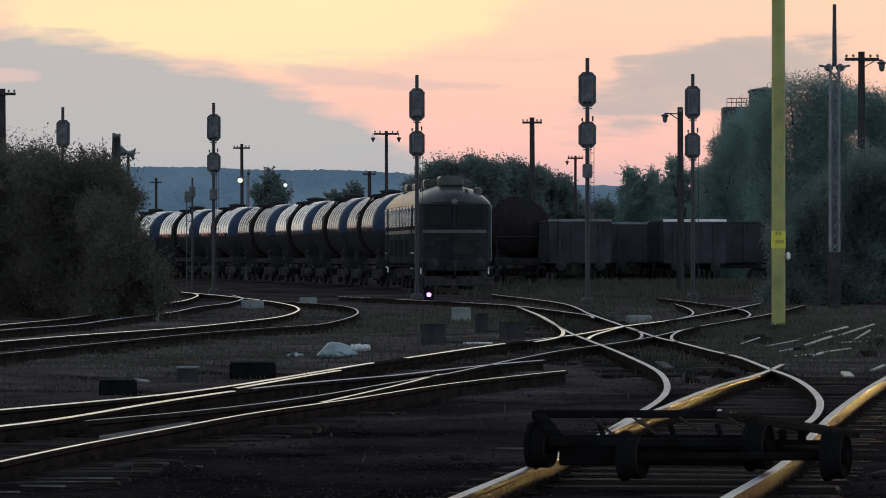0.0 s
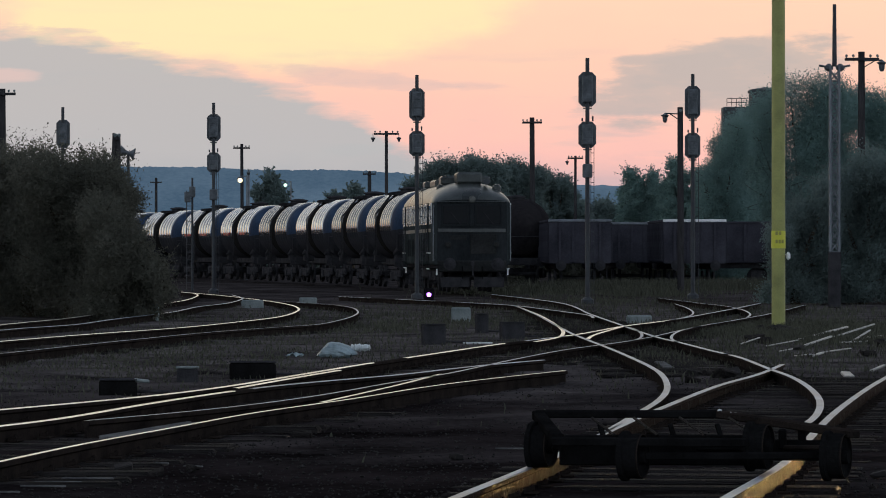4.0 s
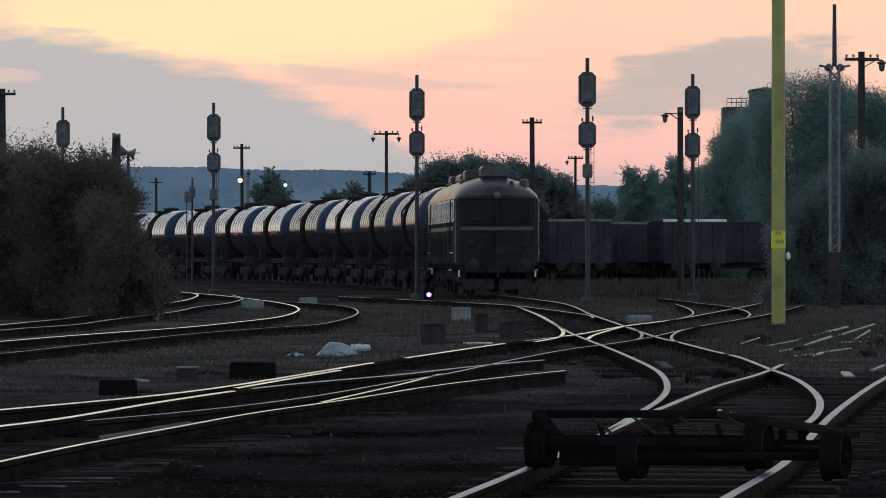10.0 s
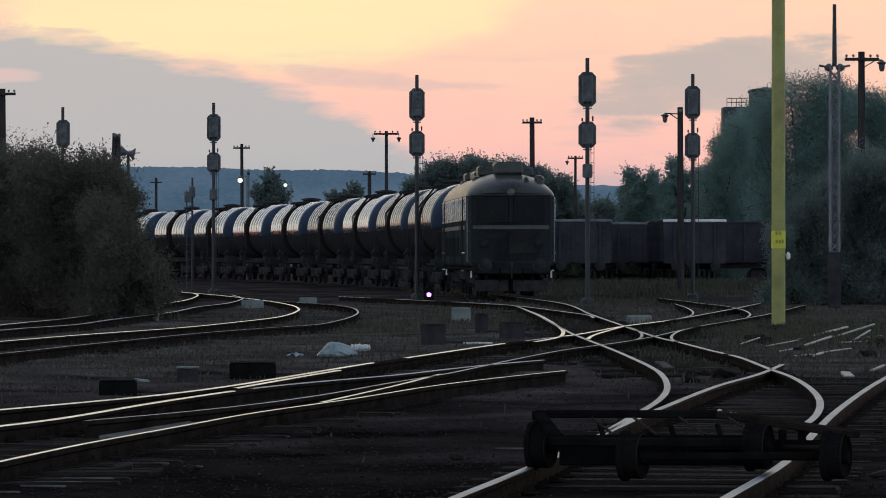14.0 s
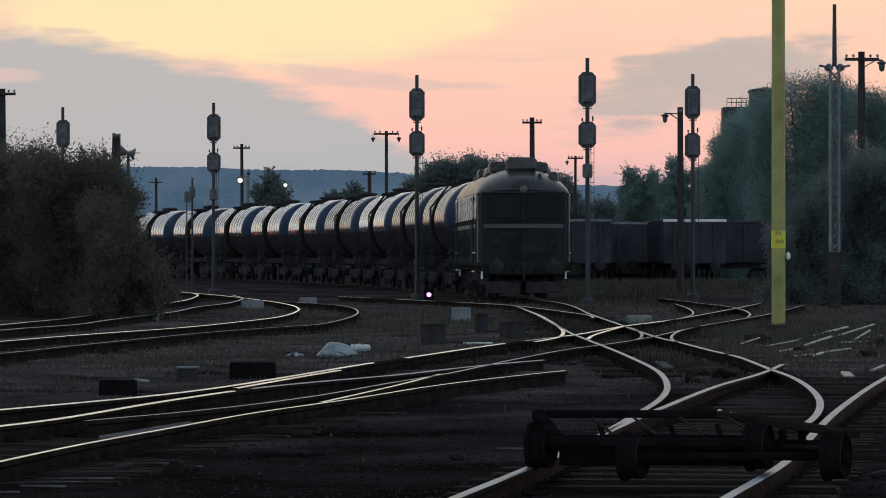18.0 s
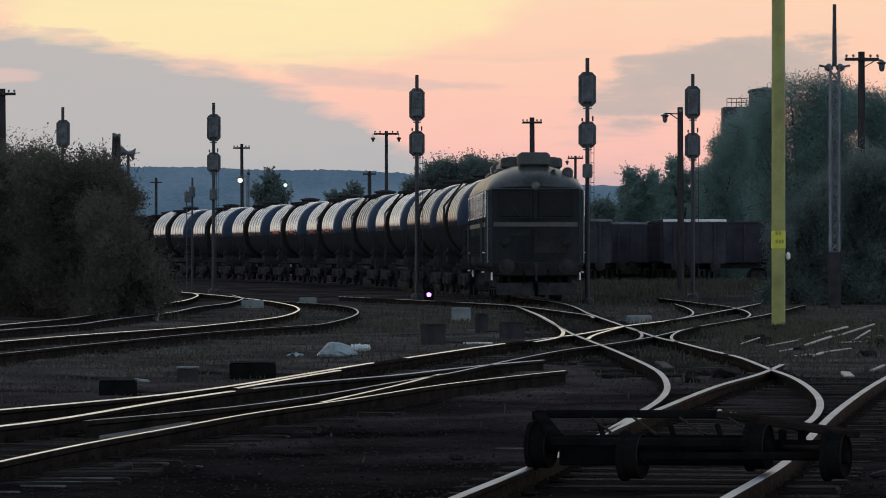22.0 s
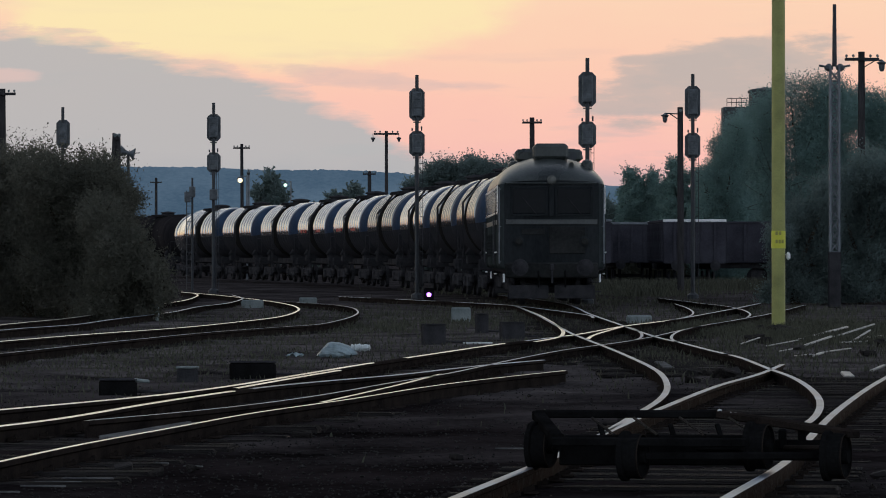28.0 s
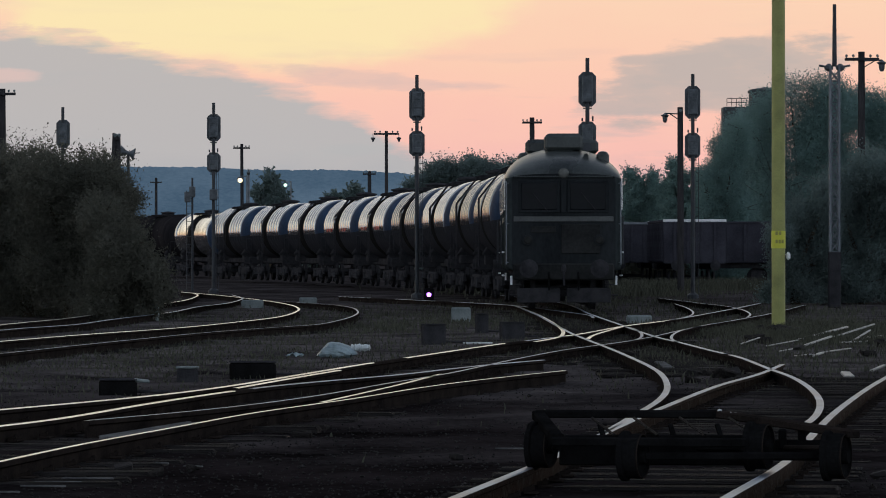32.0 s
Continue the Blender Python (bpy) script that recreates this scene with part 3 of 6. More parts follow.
# seconds and metres of the locomotive's face before the point where the curve ends
FRONT = [(0, 49.97), (3, 45.1), (6, 40.13), (9, 35.21), (12, 30.5), (14.5, 27.1), (17, 23.6), (20, 19.2), (23, 14.75), (25.5, 11.3), (27.5, 8.2), (30, 3.6), (32, -1.4)]


def front_at(t):
    ts, ss = [p[0] for p in FRONT], [p[1] for p in FRONT]
    f = lambda q: float(np.interp(q, ts, ss, left=ss[0] - (q - ts[0]) * 1.62, right=ss[-1] - (q - ts[-1]) * 2.3))
    f2 = lambda q: ss[0] - q * 1.62 if q < 0 else (ss[-1] - (q - 32) * 2.3 if q > 32 else f(q))
    w = [(k, math.exp(-(k / 0.9) ** 2)) for k in np.linspace(-2, 2, 17)]
    return sum(f2(t + k) * g for k, g in w) / sum(g for _, g in w)


def on_track(s):
    if s < 0:
        return pose(ARC_X, ARC_Y + s, RAIL)
    a = s / ARC_R
    return pose(ARC_X - ARC_R * (1 - math.cos(a)), ARC_Y + ARC_R * math.sin(a), RAIL, 0, 0, math.degrees(a))


MOVING = []      # (thing, metres behind the locomotive's face)
WHEELS = []      # (wheelset, rest pose in its parent, radius)


def wheelset(parent, y, z, r, gauge=1.5):
    bm = B()
    for sx in (-1, 1):
        x0 = sx * gauge / 2
        lathe(bm, [(0.09, x0 - 0.09), (0.12, x0 - 0.07), (0.10, x0 - 0.05), (r * 0.8, x0 - 0.03), (r * 0.84, x0 - 0.065), (r, x0 - 0.065), (r, x0 + 0.065), (r * 0.84, x0 + 0.065), (r * 0.8, x0 + 0.03), (0.1, x0 + 0.05), (0.1, x0 + 0.09)], "X", 24)
    rod(bm, (-gauge / 2, 0, 0), (gauge / 2, 0, 0), 0.08, seg=10)
    w = part("wheelset", bm, M_DARKIRON, parent)
    rest = pose(0, y, z)
    w.matrix_basis = rest
    WHEELS.append((w, rest, r))
    return w


# ---------------------------------------------------------------- locomotive


def bogie(parent, y, axles, r, base):
    bm = B()
    for sx in (-1, 1):
        box(bm, (sx * 1.02, 0, r + 0.12), (0.12, base + 1.3, 0.28), bevel=0.03)
        for i in range(axles):
            yy = -base / 2 + base * i / (axles - 1)
            box(bm, (sx * 1.06, yy, r), (0.2, 0.34, 0.36), bevel=0.04)
        box(bm, (sx * 1.06, 0, r - 0.05), (0.16, base * 0.45, 0.16), bevel=0.02)
    box(bm, (0, 0, r + 0.12), (2.0, 0.4, 0.26), bevel=0.03)
    b = part("bogie", bm, M_DARKIRON, parent, "black cast bogie frame")
    b.matrix_basis = pose(0, y, 0)
    for i in range(axles):
        wheelset(b, -base / 2 + base * i / (axles - 1), r, r)
    return b


def buffers(parent, y, sgn, z=1.02):
    for sx in (-0.87, 0.87):
        bm = B()
        lathe(bm, [(0.13, 0), (0.13, sgn * 0.32), (0.09, sgn * 0.34), (0.09, sgn * 0.52), (0.23, sgn * 0.54), (0.23, sgn * 0.58), (0.05, sgn * 0.60)], "Y", 16)
        o = part("buffer", bm, M_DARKIRON, parent)
        o.matrix_basis = pose(sx, y, z)


def locomotive():
    L = empty("diesel_locomotive", on_track(58), "dark green diesel locomotive with a pale stripe and sooty grey roof", "locomotive")
    half = 7.3

    def section(w, zr, zc, z0=0.98):
        """Right half from the sill up to the crown, then mirrored."""
        pts = [(w * 0.97, z0), (w, z0 + 0.12), (w, zc - 0.12), (w * 0.99, zc)]
        for i in range(1, 10):
            a = math.pi / 2 * i / 10
            pts.append((w * 0.99 * math.cos(a), zc + (zr - zc) * math.sin(a)))
        pts.append((0, zr))
        return pts + [(-x, z) for x, z in reversed(pts[:-1])]

    bm = B()
    stations = [(0.0, 1.28, 3.36, 3.27), (0.05, 1.36, 3.45, 3.26), (0.18, 1.42, 3.58, 3.25), (0.45, 1.45, 3.74, 3.25), (0.9, 1.45, 3.90, 3.25), (1.6, 1.45, 4.02, 3.25), (2.4, 1.45, 4.05, 3.25), (half, 1.45, 4.05, 3.25)]
    st = [(-half + a, b, c, d) for a, b, c, d in stations] + [(half - a, b, c, d) for a, b, c, d in reversed(stations[:-1])]
    rings = [[bm.verts.new((x, y, z)) for x, z in section(w, zr, zc)] for y, w, zr, zc in st]
    n = len(rings[0])
    for a, b in zip(rings, rings[1:]):
        for i in range(n - 1):
            f = bm.faces.new((a[i], a[i + 1], b[i + 1], b[i]))
            f.material_index = 1 if 3 <= i < n - 4 else 2
        bm.faces.new((a[n - 1], a[0], b[0], b[n - 1]))
    for r in (rings[0], rings[-1]):
        bm.faces.new(r)
    body = part("body", bm, [M_LOCO, M_ROOF, M_LOCOSIDE], L, smooth=False)
    for p in body.data.polygons:
        p.use_smooth = len(p.vertices) == 4
    for end in (-1, 1):
        y = end * half
        for sx in (-1, 1):
            bm = B()
            box(bm, (0, 0, 0), (1.02, 0.04, 0.80), bevel=0.012)
            w = part("windscreen", bm, M_LOCO, L)
            w.matrix_basis = pose(sx * 0.60, y + end * 0.012, 2.80, 0, 0, -sx * end * 2)
            bm = B()
            box(bm, (0, end * 0.012, 0), (0.90, 0.05, 0.68), bevel=0.02)
            part("pane", bm, M_GLASS, w, "dark windscreen glass")
            bm = B()
            rod(bm, (0.2, end * 0.05, -0.36), (-0.18, end * 0.05, 0.1), 0.012, seg=6)
            part("wiper", bm, M_DARKIRON, w)
            bm = B()
            lathe(bm, [(0.13, 0), (0.14, end * 0.06), (0.115, end * 0.07)], "Y", 18)
            o = part("headlamp", bm, M_LOCO, L)
            o.matrix_basis = pose(sx * 0.88, y, 1.72)
            bm = B()
            lathe(bm, [(0.11, end * 0.068), (0.07, end * 0.09)], "Y", 18)
            part("lens", bm, M_LENS, o)
            bm = B()
            rod(bm, (0, 0, -0.11), (0, 0, 0.11), 0.028, seg=8)
            for k in (-0.1, 0.1):
                rod(bm, (0, 0, k), (0, -end * 0.14, k), 0.016, seg=6)
            h = part("handrail", bm, M_WHITE, L, "white painted grab handle")
            h.matrix_basis = pose(sx * 1.29, y + end * 0.16, 0.73)
            # long and pale to stand in for rim light along the cab corner
            bm = B()
            rod(bm, (0, 0, 0.0), (0, 0, 2.05), 0.018, seg=8)
            for k in (0.05, 1.0, 2.0):
                rod(bm, (0, 0, k), (-sx * 0.05, -end * 0.05, k), 0.012, seg=6)
            h = part("handrail", bm, M_GALV, L, "pale corner handrail drawn long to stand in for rim light")
            h.matrix_basis = pose(sx * 1.41, y + end * 0.0, 1.12)
            for fy, fl, fz in ((-1.25, 1.1, 1.42), (-1.6, 0.5, 0.84)):
                bm = B()
                box(bm, (0, 0, 0), (0.07, fl, 0.04), bevel=0.008)
                o = part("footplate", bm, M_WHITE, L, "white-edged footplate below the cab door")
                o.matrix_basis = pose(sx * 1.475, y + end * fy, fz)
            for k in range(3):
                bm = B()
                box(bm, (0, 0, 0), (0.3, 0.3, 0.03), bevel=0.006)
                o = part("step", bm, M_DARKIRON, L)
                o.matrix_basis = pose(sx * 1.2, y - end * 0.5, 0.36 + 0.26 * k)
        bm = B()
        box(bm, (0, 0, 0), (2.46, 0.03, 0.13), bevel=0.008)
        o = part("stripe", bm, M_STRIPE, L, "pale cream stripe")
        o.matrix_basis = pose(0, y + end * 0.012, 2.24)
        bm = B()
        lathe(bm, [(0.12, 0), (0.13, end * 0.08), (0.1, end * 0.1), (0.04, end * 0.11)], "Y", 18)
        o = part("top_lamp", bm, M_TOPLAMP, L, "round lamp over the windscreens")
        o.matrix_basis = pose(0, y + end * 0.0, 3.37)
        bm = B()
        box(bm, (0, 0, 0), (2.5, 0.26, 0.42), bevel=0.04)
        o = part("buffer_beam", bm, M_LOCOLOW, L)
        o.matrix_basis = pose(0, y + end * 0.02, 0.94)
        bm = B()
        for sx in (-1, 1):
            box(bm, (sx * 0.62, 0, 0), (1.1, 0.05, 0.36), (0, 0, sx * end * 14), bevel=0.01)
        o = part("rail_guard", bm, M_DARKIRON, L)
        o.matrix_basis = pose(0, y + end * 0.05, 0.36)
        bm = B()
        box(bm, (0, 0, 0), (0.96, 0.03, 0.72), bevel=0.01)
        o = part("front_hatch", bm, M_LOCOLOW, L)
        o.matrix_basis = pose(0.42, y + end * 0.012, 1.75)
        bm = B()
        box(bm, (0, 0, 0), (0.14, 0.04, 0.82), bevel=0.012)
        o = part("centre_pillar", bm, M_LOCO, L)
        o.matrix_basis = pose(0, y + end * 0.02, 2.8)
        bm = B()
        rod(bm, (-1.22, 0, 0), (1.22, 0, 0), 0.022, seg=8)
        o = part("rain_gutter", bm, M_ROOF, L)
        o.matrix_basis = pose(0, y + end * 0.02, 3.28)
        for hx in (-0.36, 0.36):
            bm = B()
            rod(bm, (0, 0, 0), (0, end * 0.10, -0.12), 0.024, seg=8)
            rod(bm, (0, end * 0.10, -0.12), (0, end * 0.12, -0.44), 0.024, seg=8)
            o = part("brake_hose", bm, M_BLACK, L)
            o.matrix_basis = pose(hx, y + end * 0.15, 0.92)
        bm = B()
        box(bm, (0, 0, 0), (0.62, 0.024, 0.16), bevel=0.006)
        o = part("front_plate", bm, M_LOCOLOW, L, "dull plate with unreadable marks")
        o.matrix_basis = pose(-0.5, y + end * 0.012, 1.98)
        bm = B()
        box(bm, (0, 0, 0), (0.12, 0.3, 0.2), bevel=0.03)
        rod(bm, (0, end * 0.1, -0.05), (0, end * 0.2, -0.42), 0.03, seg=8)
        o = part("coupling", bm, M_DARKIRON, L)
        o.matrix_basis = pose(0, y + end * 0.2, 1.02)
        buffers(L, y + end * 0.14, end)
    # sides
    for sx in (-1, 1):
        bm = B()
        box(bm, (0, 0, 0), (0.02, 13.6, 0.13), bevel=0.006)
        o = part("side_stripe", bm, M_STRIPE, L, "pale cream stripe")
        o.matrix_basis = pose(sx * 1.455, 0, 2.24)
        for y in (-6.5, -4.6, -3.3, -2.0, -0.7, 0.7, 2.0, 3.3, 4.6, 6.5):
            bm = B()
            box(bm, (0, 0, 0), (0.05, 0.9, 0.78), bevel=0.02)
            w = part("side_window", bm, M_ALU, L, "worn bright window frame")
            w.matrix_basis = pose(sx * 1.44, y, 2.84)
            bm = B()
            box(bm, (sx * 0.012, 0, 0), (0.05, 0.74, 0.64), bevel=0.015)
            part("pane", bm, M_SIDEGLASS, w)
        for y in (-5.55, 5.55):
            bm = B()
            box(bm, (0, 0, 0), (0.035, 0.62, 2.1), bevel=0.01)
            d = part("cab_door", bm, M_LOCO, L)
            d.matrix_basis = pose(sx * 1.45, y, 2.12)
            for k in (-0.42, 0.42):
                bm = B()
                rod(bm, (sx * 0.07, k, -1.0), (sx * 0.07, k, 0.2), 0.018, seg=6)
                part("handrail", bm, M_MAST, d)
        for y in (-3.5, -1.2, 1.2, 3.5):
            bm = B()
            box(bm, (0, 0, 0), (0.03, 1.4, 0.66), bevel=0.01)
            for k in range(7):
                box(bm, (sx * 0.02, 0, -0.27 + 0.09 * k), (0.04, 1.3, 0.02), (0, sx * 30, 0))
            g = part("grille", bm, M_LOCO, L)
            g.matrix_basis = pose(sx * 1.45, y, 1.62)
    # roof
    for y, w, l, h, z in ((-5.4, 0.95, 1.3, 0.40, 4.17), (-4.0, 1.85, 1.0, 0.34, 4.10), (-1.8, 1.2, 2.4, 0.26, 4.06), (1.5, 1.5, 2.6, 0.3, 4.08), (4.6, 1.7, 1.2, 0.30, 4.08)):
        bm = B()
        box(bm, (0, 0, 0), (w, l, h), bevel=0.07)
        box(bm, (0, 0, h / 2), (w * 0.8, l * 0.8, 0.04), bevel=0.012)
        o = part("roof_hood", bm, M_ROOF, L)
        o.matrix_basis = pose(0.03, y, z)
    for x, y in ((-0.95, -5.0), (1.0, -6.3), (-0.9, 3.0)):
        bm = B()
        lathe(bm, [(0.16, 0), (0.16, 0.18), (0.10, 0.26), (0.03, 0.28)], "Z", 14)
        o = part("roof_vent", bm, M_ROOF, L)
        o.matrix_basis = pose(x, y, 3.66)
    bm = B()
    rod(bm, (0, 0, 0), (0, -0.5, 0.05), 0.05, 0.11, 12)
    o = part("horn", bm, M_MAST, L)
    o.matrix_basis = pose(0.62, -6.0, 3.98)
    bm = B()
    box(bm, (0, 0, 0), (2.3, 3.6, 0.5), bevel=0.08)
    o = part("fuel_tank", bm, M_DARKIRON, L)
    o.matrix_basis = pose(0, 0, 0.72)
    bm = B()
    box(bm, (0, 0, 0), (2.5, 14.2, 0.2), bevel=0.03)
    o = part("underframe", bm, M_DARKIRON, L)
    o.matrix_basis = pose(0, 0, 0.96)
    for y in (-4.2, 4.2):
        bogie(L, y, 3, 0.55, 3.6)
    MOVING.append((L, half))
    return L


locomotive()

# ---------------------------------------------------------------- tank wagons
CAR = 11.85


def tank_wagon(paint, end_paint, label, bands=True, red=False, belly_shade=True):
    T = empty("tank_wagon", on_track(80), label, "tank wagon", "tank wagons of the train")
    r, zc, hl = 1.36, 2.56, 4.25
    bm = B()
    prof = []
    for i in range(7):
        a = math.pi / 2 * i / 6
        prof.append((max(0.02, r * math.sin(a)), -hl - 0.7 * math.cos(a)))
    prof += [(r, -hl + 8.5 * k / 10) for k in range(1, 10)]
    prof += [(q, -h) for q, h in reversed(prof[:7])]
    lathe(bm, prof, "Y", 40)
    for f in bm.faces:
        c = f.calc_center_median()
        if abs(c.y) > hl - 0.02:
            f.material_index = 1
        # lower half coloured dark as if it mirrored the ground
        if belly_shade and c.z < -0.12:
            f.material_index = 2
    t = part("tank", bm, [paint, end_paint, M_BELLYSHADE], T, smooth=True)
    t.matrix_basis = pose(0, 0, zc)
    first = None
    for k in ((-4.05, -3.35, -2.6, -1.85, -1.1, 1.1, 1.85, 2.6, 3.35, 4.05) if bands else (-4.1, 4.1)):
        y = k
        if first is None:
            bm = B()
            lathe(bm, [(r - 0.004, -0.21), (r + 0.03, -0.17), (r + 0.055, -0.09), (r + 0.062, 0), (r + 0.055, 0.09), (r + 0.03, 0.17), (r - 0.004, 0.21)], "Y", 40)
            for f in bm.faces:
                if belly_shade and f.calc_center_median().z < -0.12:
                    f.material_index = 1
            first = part("band", bm, [M_BAND2 if paint == M_TANK2 else M_BAND if bands else paint, M_BELLYSHADE], t, smooth=True)
            first.matrix_basis = pose(0, y, 0)
        else:
            twin(first, pose(0, y, 0))
    bm = B()
    lathe(bm, [(r - 0.01, -0.87), (r + 0.012, -0.85), (r + 0.014, 0.0), (r + 0.012, 0.85), (r - 0.01, 0.87)], "Y", 40)
    part("oil_stain_belt", bm, M_OIL, t, "dark oil-stained belt below the manhole", smooth=True)
    bm = B()
    lathe(bm, [(0.42, -0.06), (0.42, 0.16), (0.50, 0.17), (0.50, 0.22), (0.2, 0.28), (0.03, 0.29)], "Z", 20)
    o = part("manhole", bm, M_DARKIRON, T)
    o.matrix_basis = pose(0, 0, zc + r)
    bm = B()
    for sx in (-1, 1):
        box(bm, (sx * 0.52, 0, 0), (0.34, 3.4, 0.04), bevel=0.008)
        for k in (-1.6, -0.8, 0, 0.8, 1.6):
            box(bm, (sx * 0.55, k, -0.06), (0.4, 0.05, 0.1))
    o = part("walkway", bm, M_DARKIRON, T)
    o.matrix_basis = pose(0, 0, zc + r + 0.06)
    for sx in (-1, 1):
        bm = B()
        for k in (-0.22, 0.22):
            rod(bm, (sx * 0.75, k, zc + r + 0.02), (sx * 1.46, k, zc + 0.5), 0.022, seg=6)
            rod(bm, (sx * 1.46, k, zc + 0.5), (sx * 1.46, k, 1.0), 0.022, seg=6)
        for k in range(8):
            rod(bm, (sx * 1.46, -0.22, 1.15 + 0.26 * k), (sx * 1.46, 0.22, 1.15 + 0.26 * k), 0.014, seg=6)
        part("ladder", bm, M_DARKIRON, T)
        bm = B()
        box(bm, (sx * 0.55, 0, 1.06), (0.16, 10.4, 0.26), bevel=0.02)
        part("sill", bm, M_DARKIRON, T)
        if red:
            for y in (-2.5, 2.5):
                bm = B()
                rows = []
                for k in range(5):
                    a = radians(-6 + 1.4 * k)
                    rows.append([bm.verts.new((sx * q * math.cos(a), y + e, q * math.sin(a))) for q, e in ((r, -0.9), (r + 0.045, -0.9), (r + 0.045, 0.9), (r, 0.9))])
                for u, v in zip(rows, rows[1:]):
                    for c in range(3):
                        bm.faces.new((u[c], u[c + 1], v[c + 1], v[c]))
                o = part("hazard_panel", bm, M_REDMARK, T, "red hazard marking")
                o.matrix_basis = pose(0, 0, zc)
    for y in (-5.2, 5.2):
        bm = B()
        box(bm, (0, 0, 0), (2.6, 0.22, 0.34), bevel=0.02)
        o = part("end_beam", bm, M_DARKIRON, T)
        o.matrix_basis = pose(0, y, 1.04)
        buffers(T, y + math.copysign(0.1, y), math.copysign(1, y))
        bm = B()
        for sx in (-1, 1):
            rod(bm, (sx * 1.2, 0, 0), (sx * 1.2, 0, 1.0), 0.02, seg=6)
        rod(bm, (-1.2, 0, 1.0), (1.2, 0, 1.0), 0.02, seg=6)
        o = part("end_rail", bm, M_DARKIRON, T)
        o.matrix_basis = pose(0, y, 1.2)
    for y in (-3.6, 3.6):
        bm = B()
        box(bm, (0, 0, 1.2), (2.2, 0.5, 0.3), bevel=0.03)
        for sx in (-1, 1):
            box(bm, (sx * 0.9, 0, 1.5), (0.35, 0.4, 0.5), (0, sx * -30, 0), bevel=0.03)
        o = part("saddle", bm, M_DARKIRON, T)
        o.matrix_basis = pose(0, y, 0)
        bogie(T, y, 2, 0.46, 1.8)
    return T


def copy_wagon(src):
    """A copy whose wheelsets are keyed as well."""
    old = [w for w in WHEELS if w[0].parent and w[0].parent.parent == src]
    c = copy_thing(src, src.matrix_basis)
    new_sets = [o for b in c.children if b.name.startswith("bogie") for o in b.children if o.name.startswith("wheelset")]
    for o in new_sets:
        WHEELS.append((o, o.matrix_basis.copy(), old[0][2]))
    return c


def train():
    made = {}
    for i, k in enumerate("ggsgrrsss"):
        if k in made:
            w = copy_wagon(made[k])
        elif k == "g":
            w = tank_wagon(M_TANK2, M_SKYEND, "grimy grey ribbed tank wagon with an oil-stained belt")
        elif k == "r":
            w = tank_wagon(M_TANK, M_SKYEND, "silver ribbed tank wagon with a red hazard marking", red=True)
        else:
            w = tank_wagon(M_TANK, M_SKYEND, "silver-grey ribbed tank wagon with an oil-stained belt")
        made.setdefault(k, w)
        MOVING.append((w, 15.9 + CAR * (i + 0.5)))


def beside(s, off):
    """A place on the track that runs off metres outside the train's curve."""
    a = s / ARC_R
    r = ARC_R + off
    return pose(ARC_X - ARC_R + r * math.cos(a), ARC_Y + r * math.sin(a), RAIL, 0, 0, math.degrees(a))


def standing_wagons():
    keep = len(WHEELS)
    w = tank_wagon(M_BAND, M_SKYEND, "pale smooth silver tank wagon standing on the next track", bands=False, belly_shade=False)
    tagged(w, group="standing tank wagons")
    w.matrix_basis = beside(147.3, 4.6)
    d = tank_wagon(M_TANK3, M_TANK3, "black-brown smooth tank wagon standing on the next track", bands=False, belly_shade=False)
    tagged(d, group="standing tank wagons")
    d.matrix_basis = beside(147.3 + 11.4, 4.6)
    copy_thing(d, beside(147.3 + 22.8, 4.6))
    e = copy_thing(d, pose(3.5, 184.0, RAIL, 0, 0, 2))
    tagged(e, "black-brown tank wagon standing end-on beyond the curve")
    del WHEELS[keep:]


standing_wagons()
train()

# ---------------------------------------------------------------- signals and poles


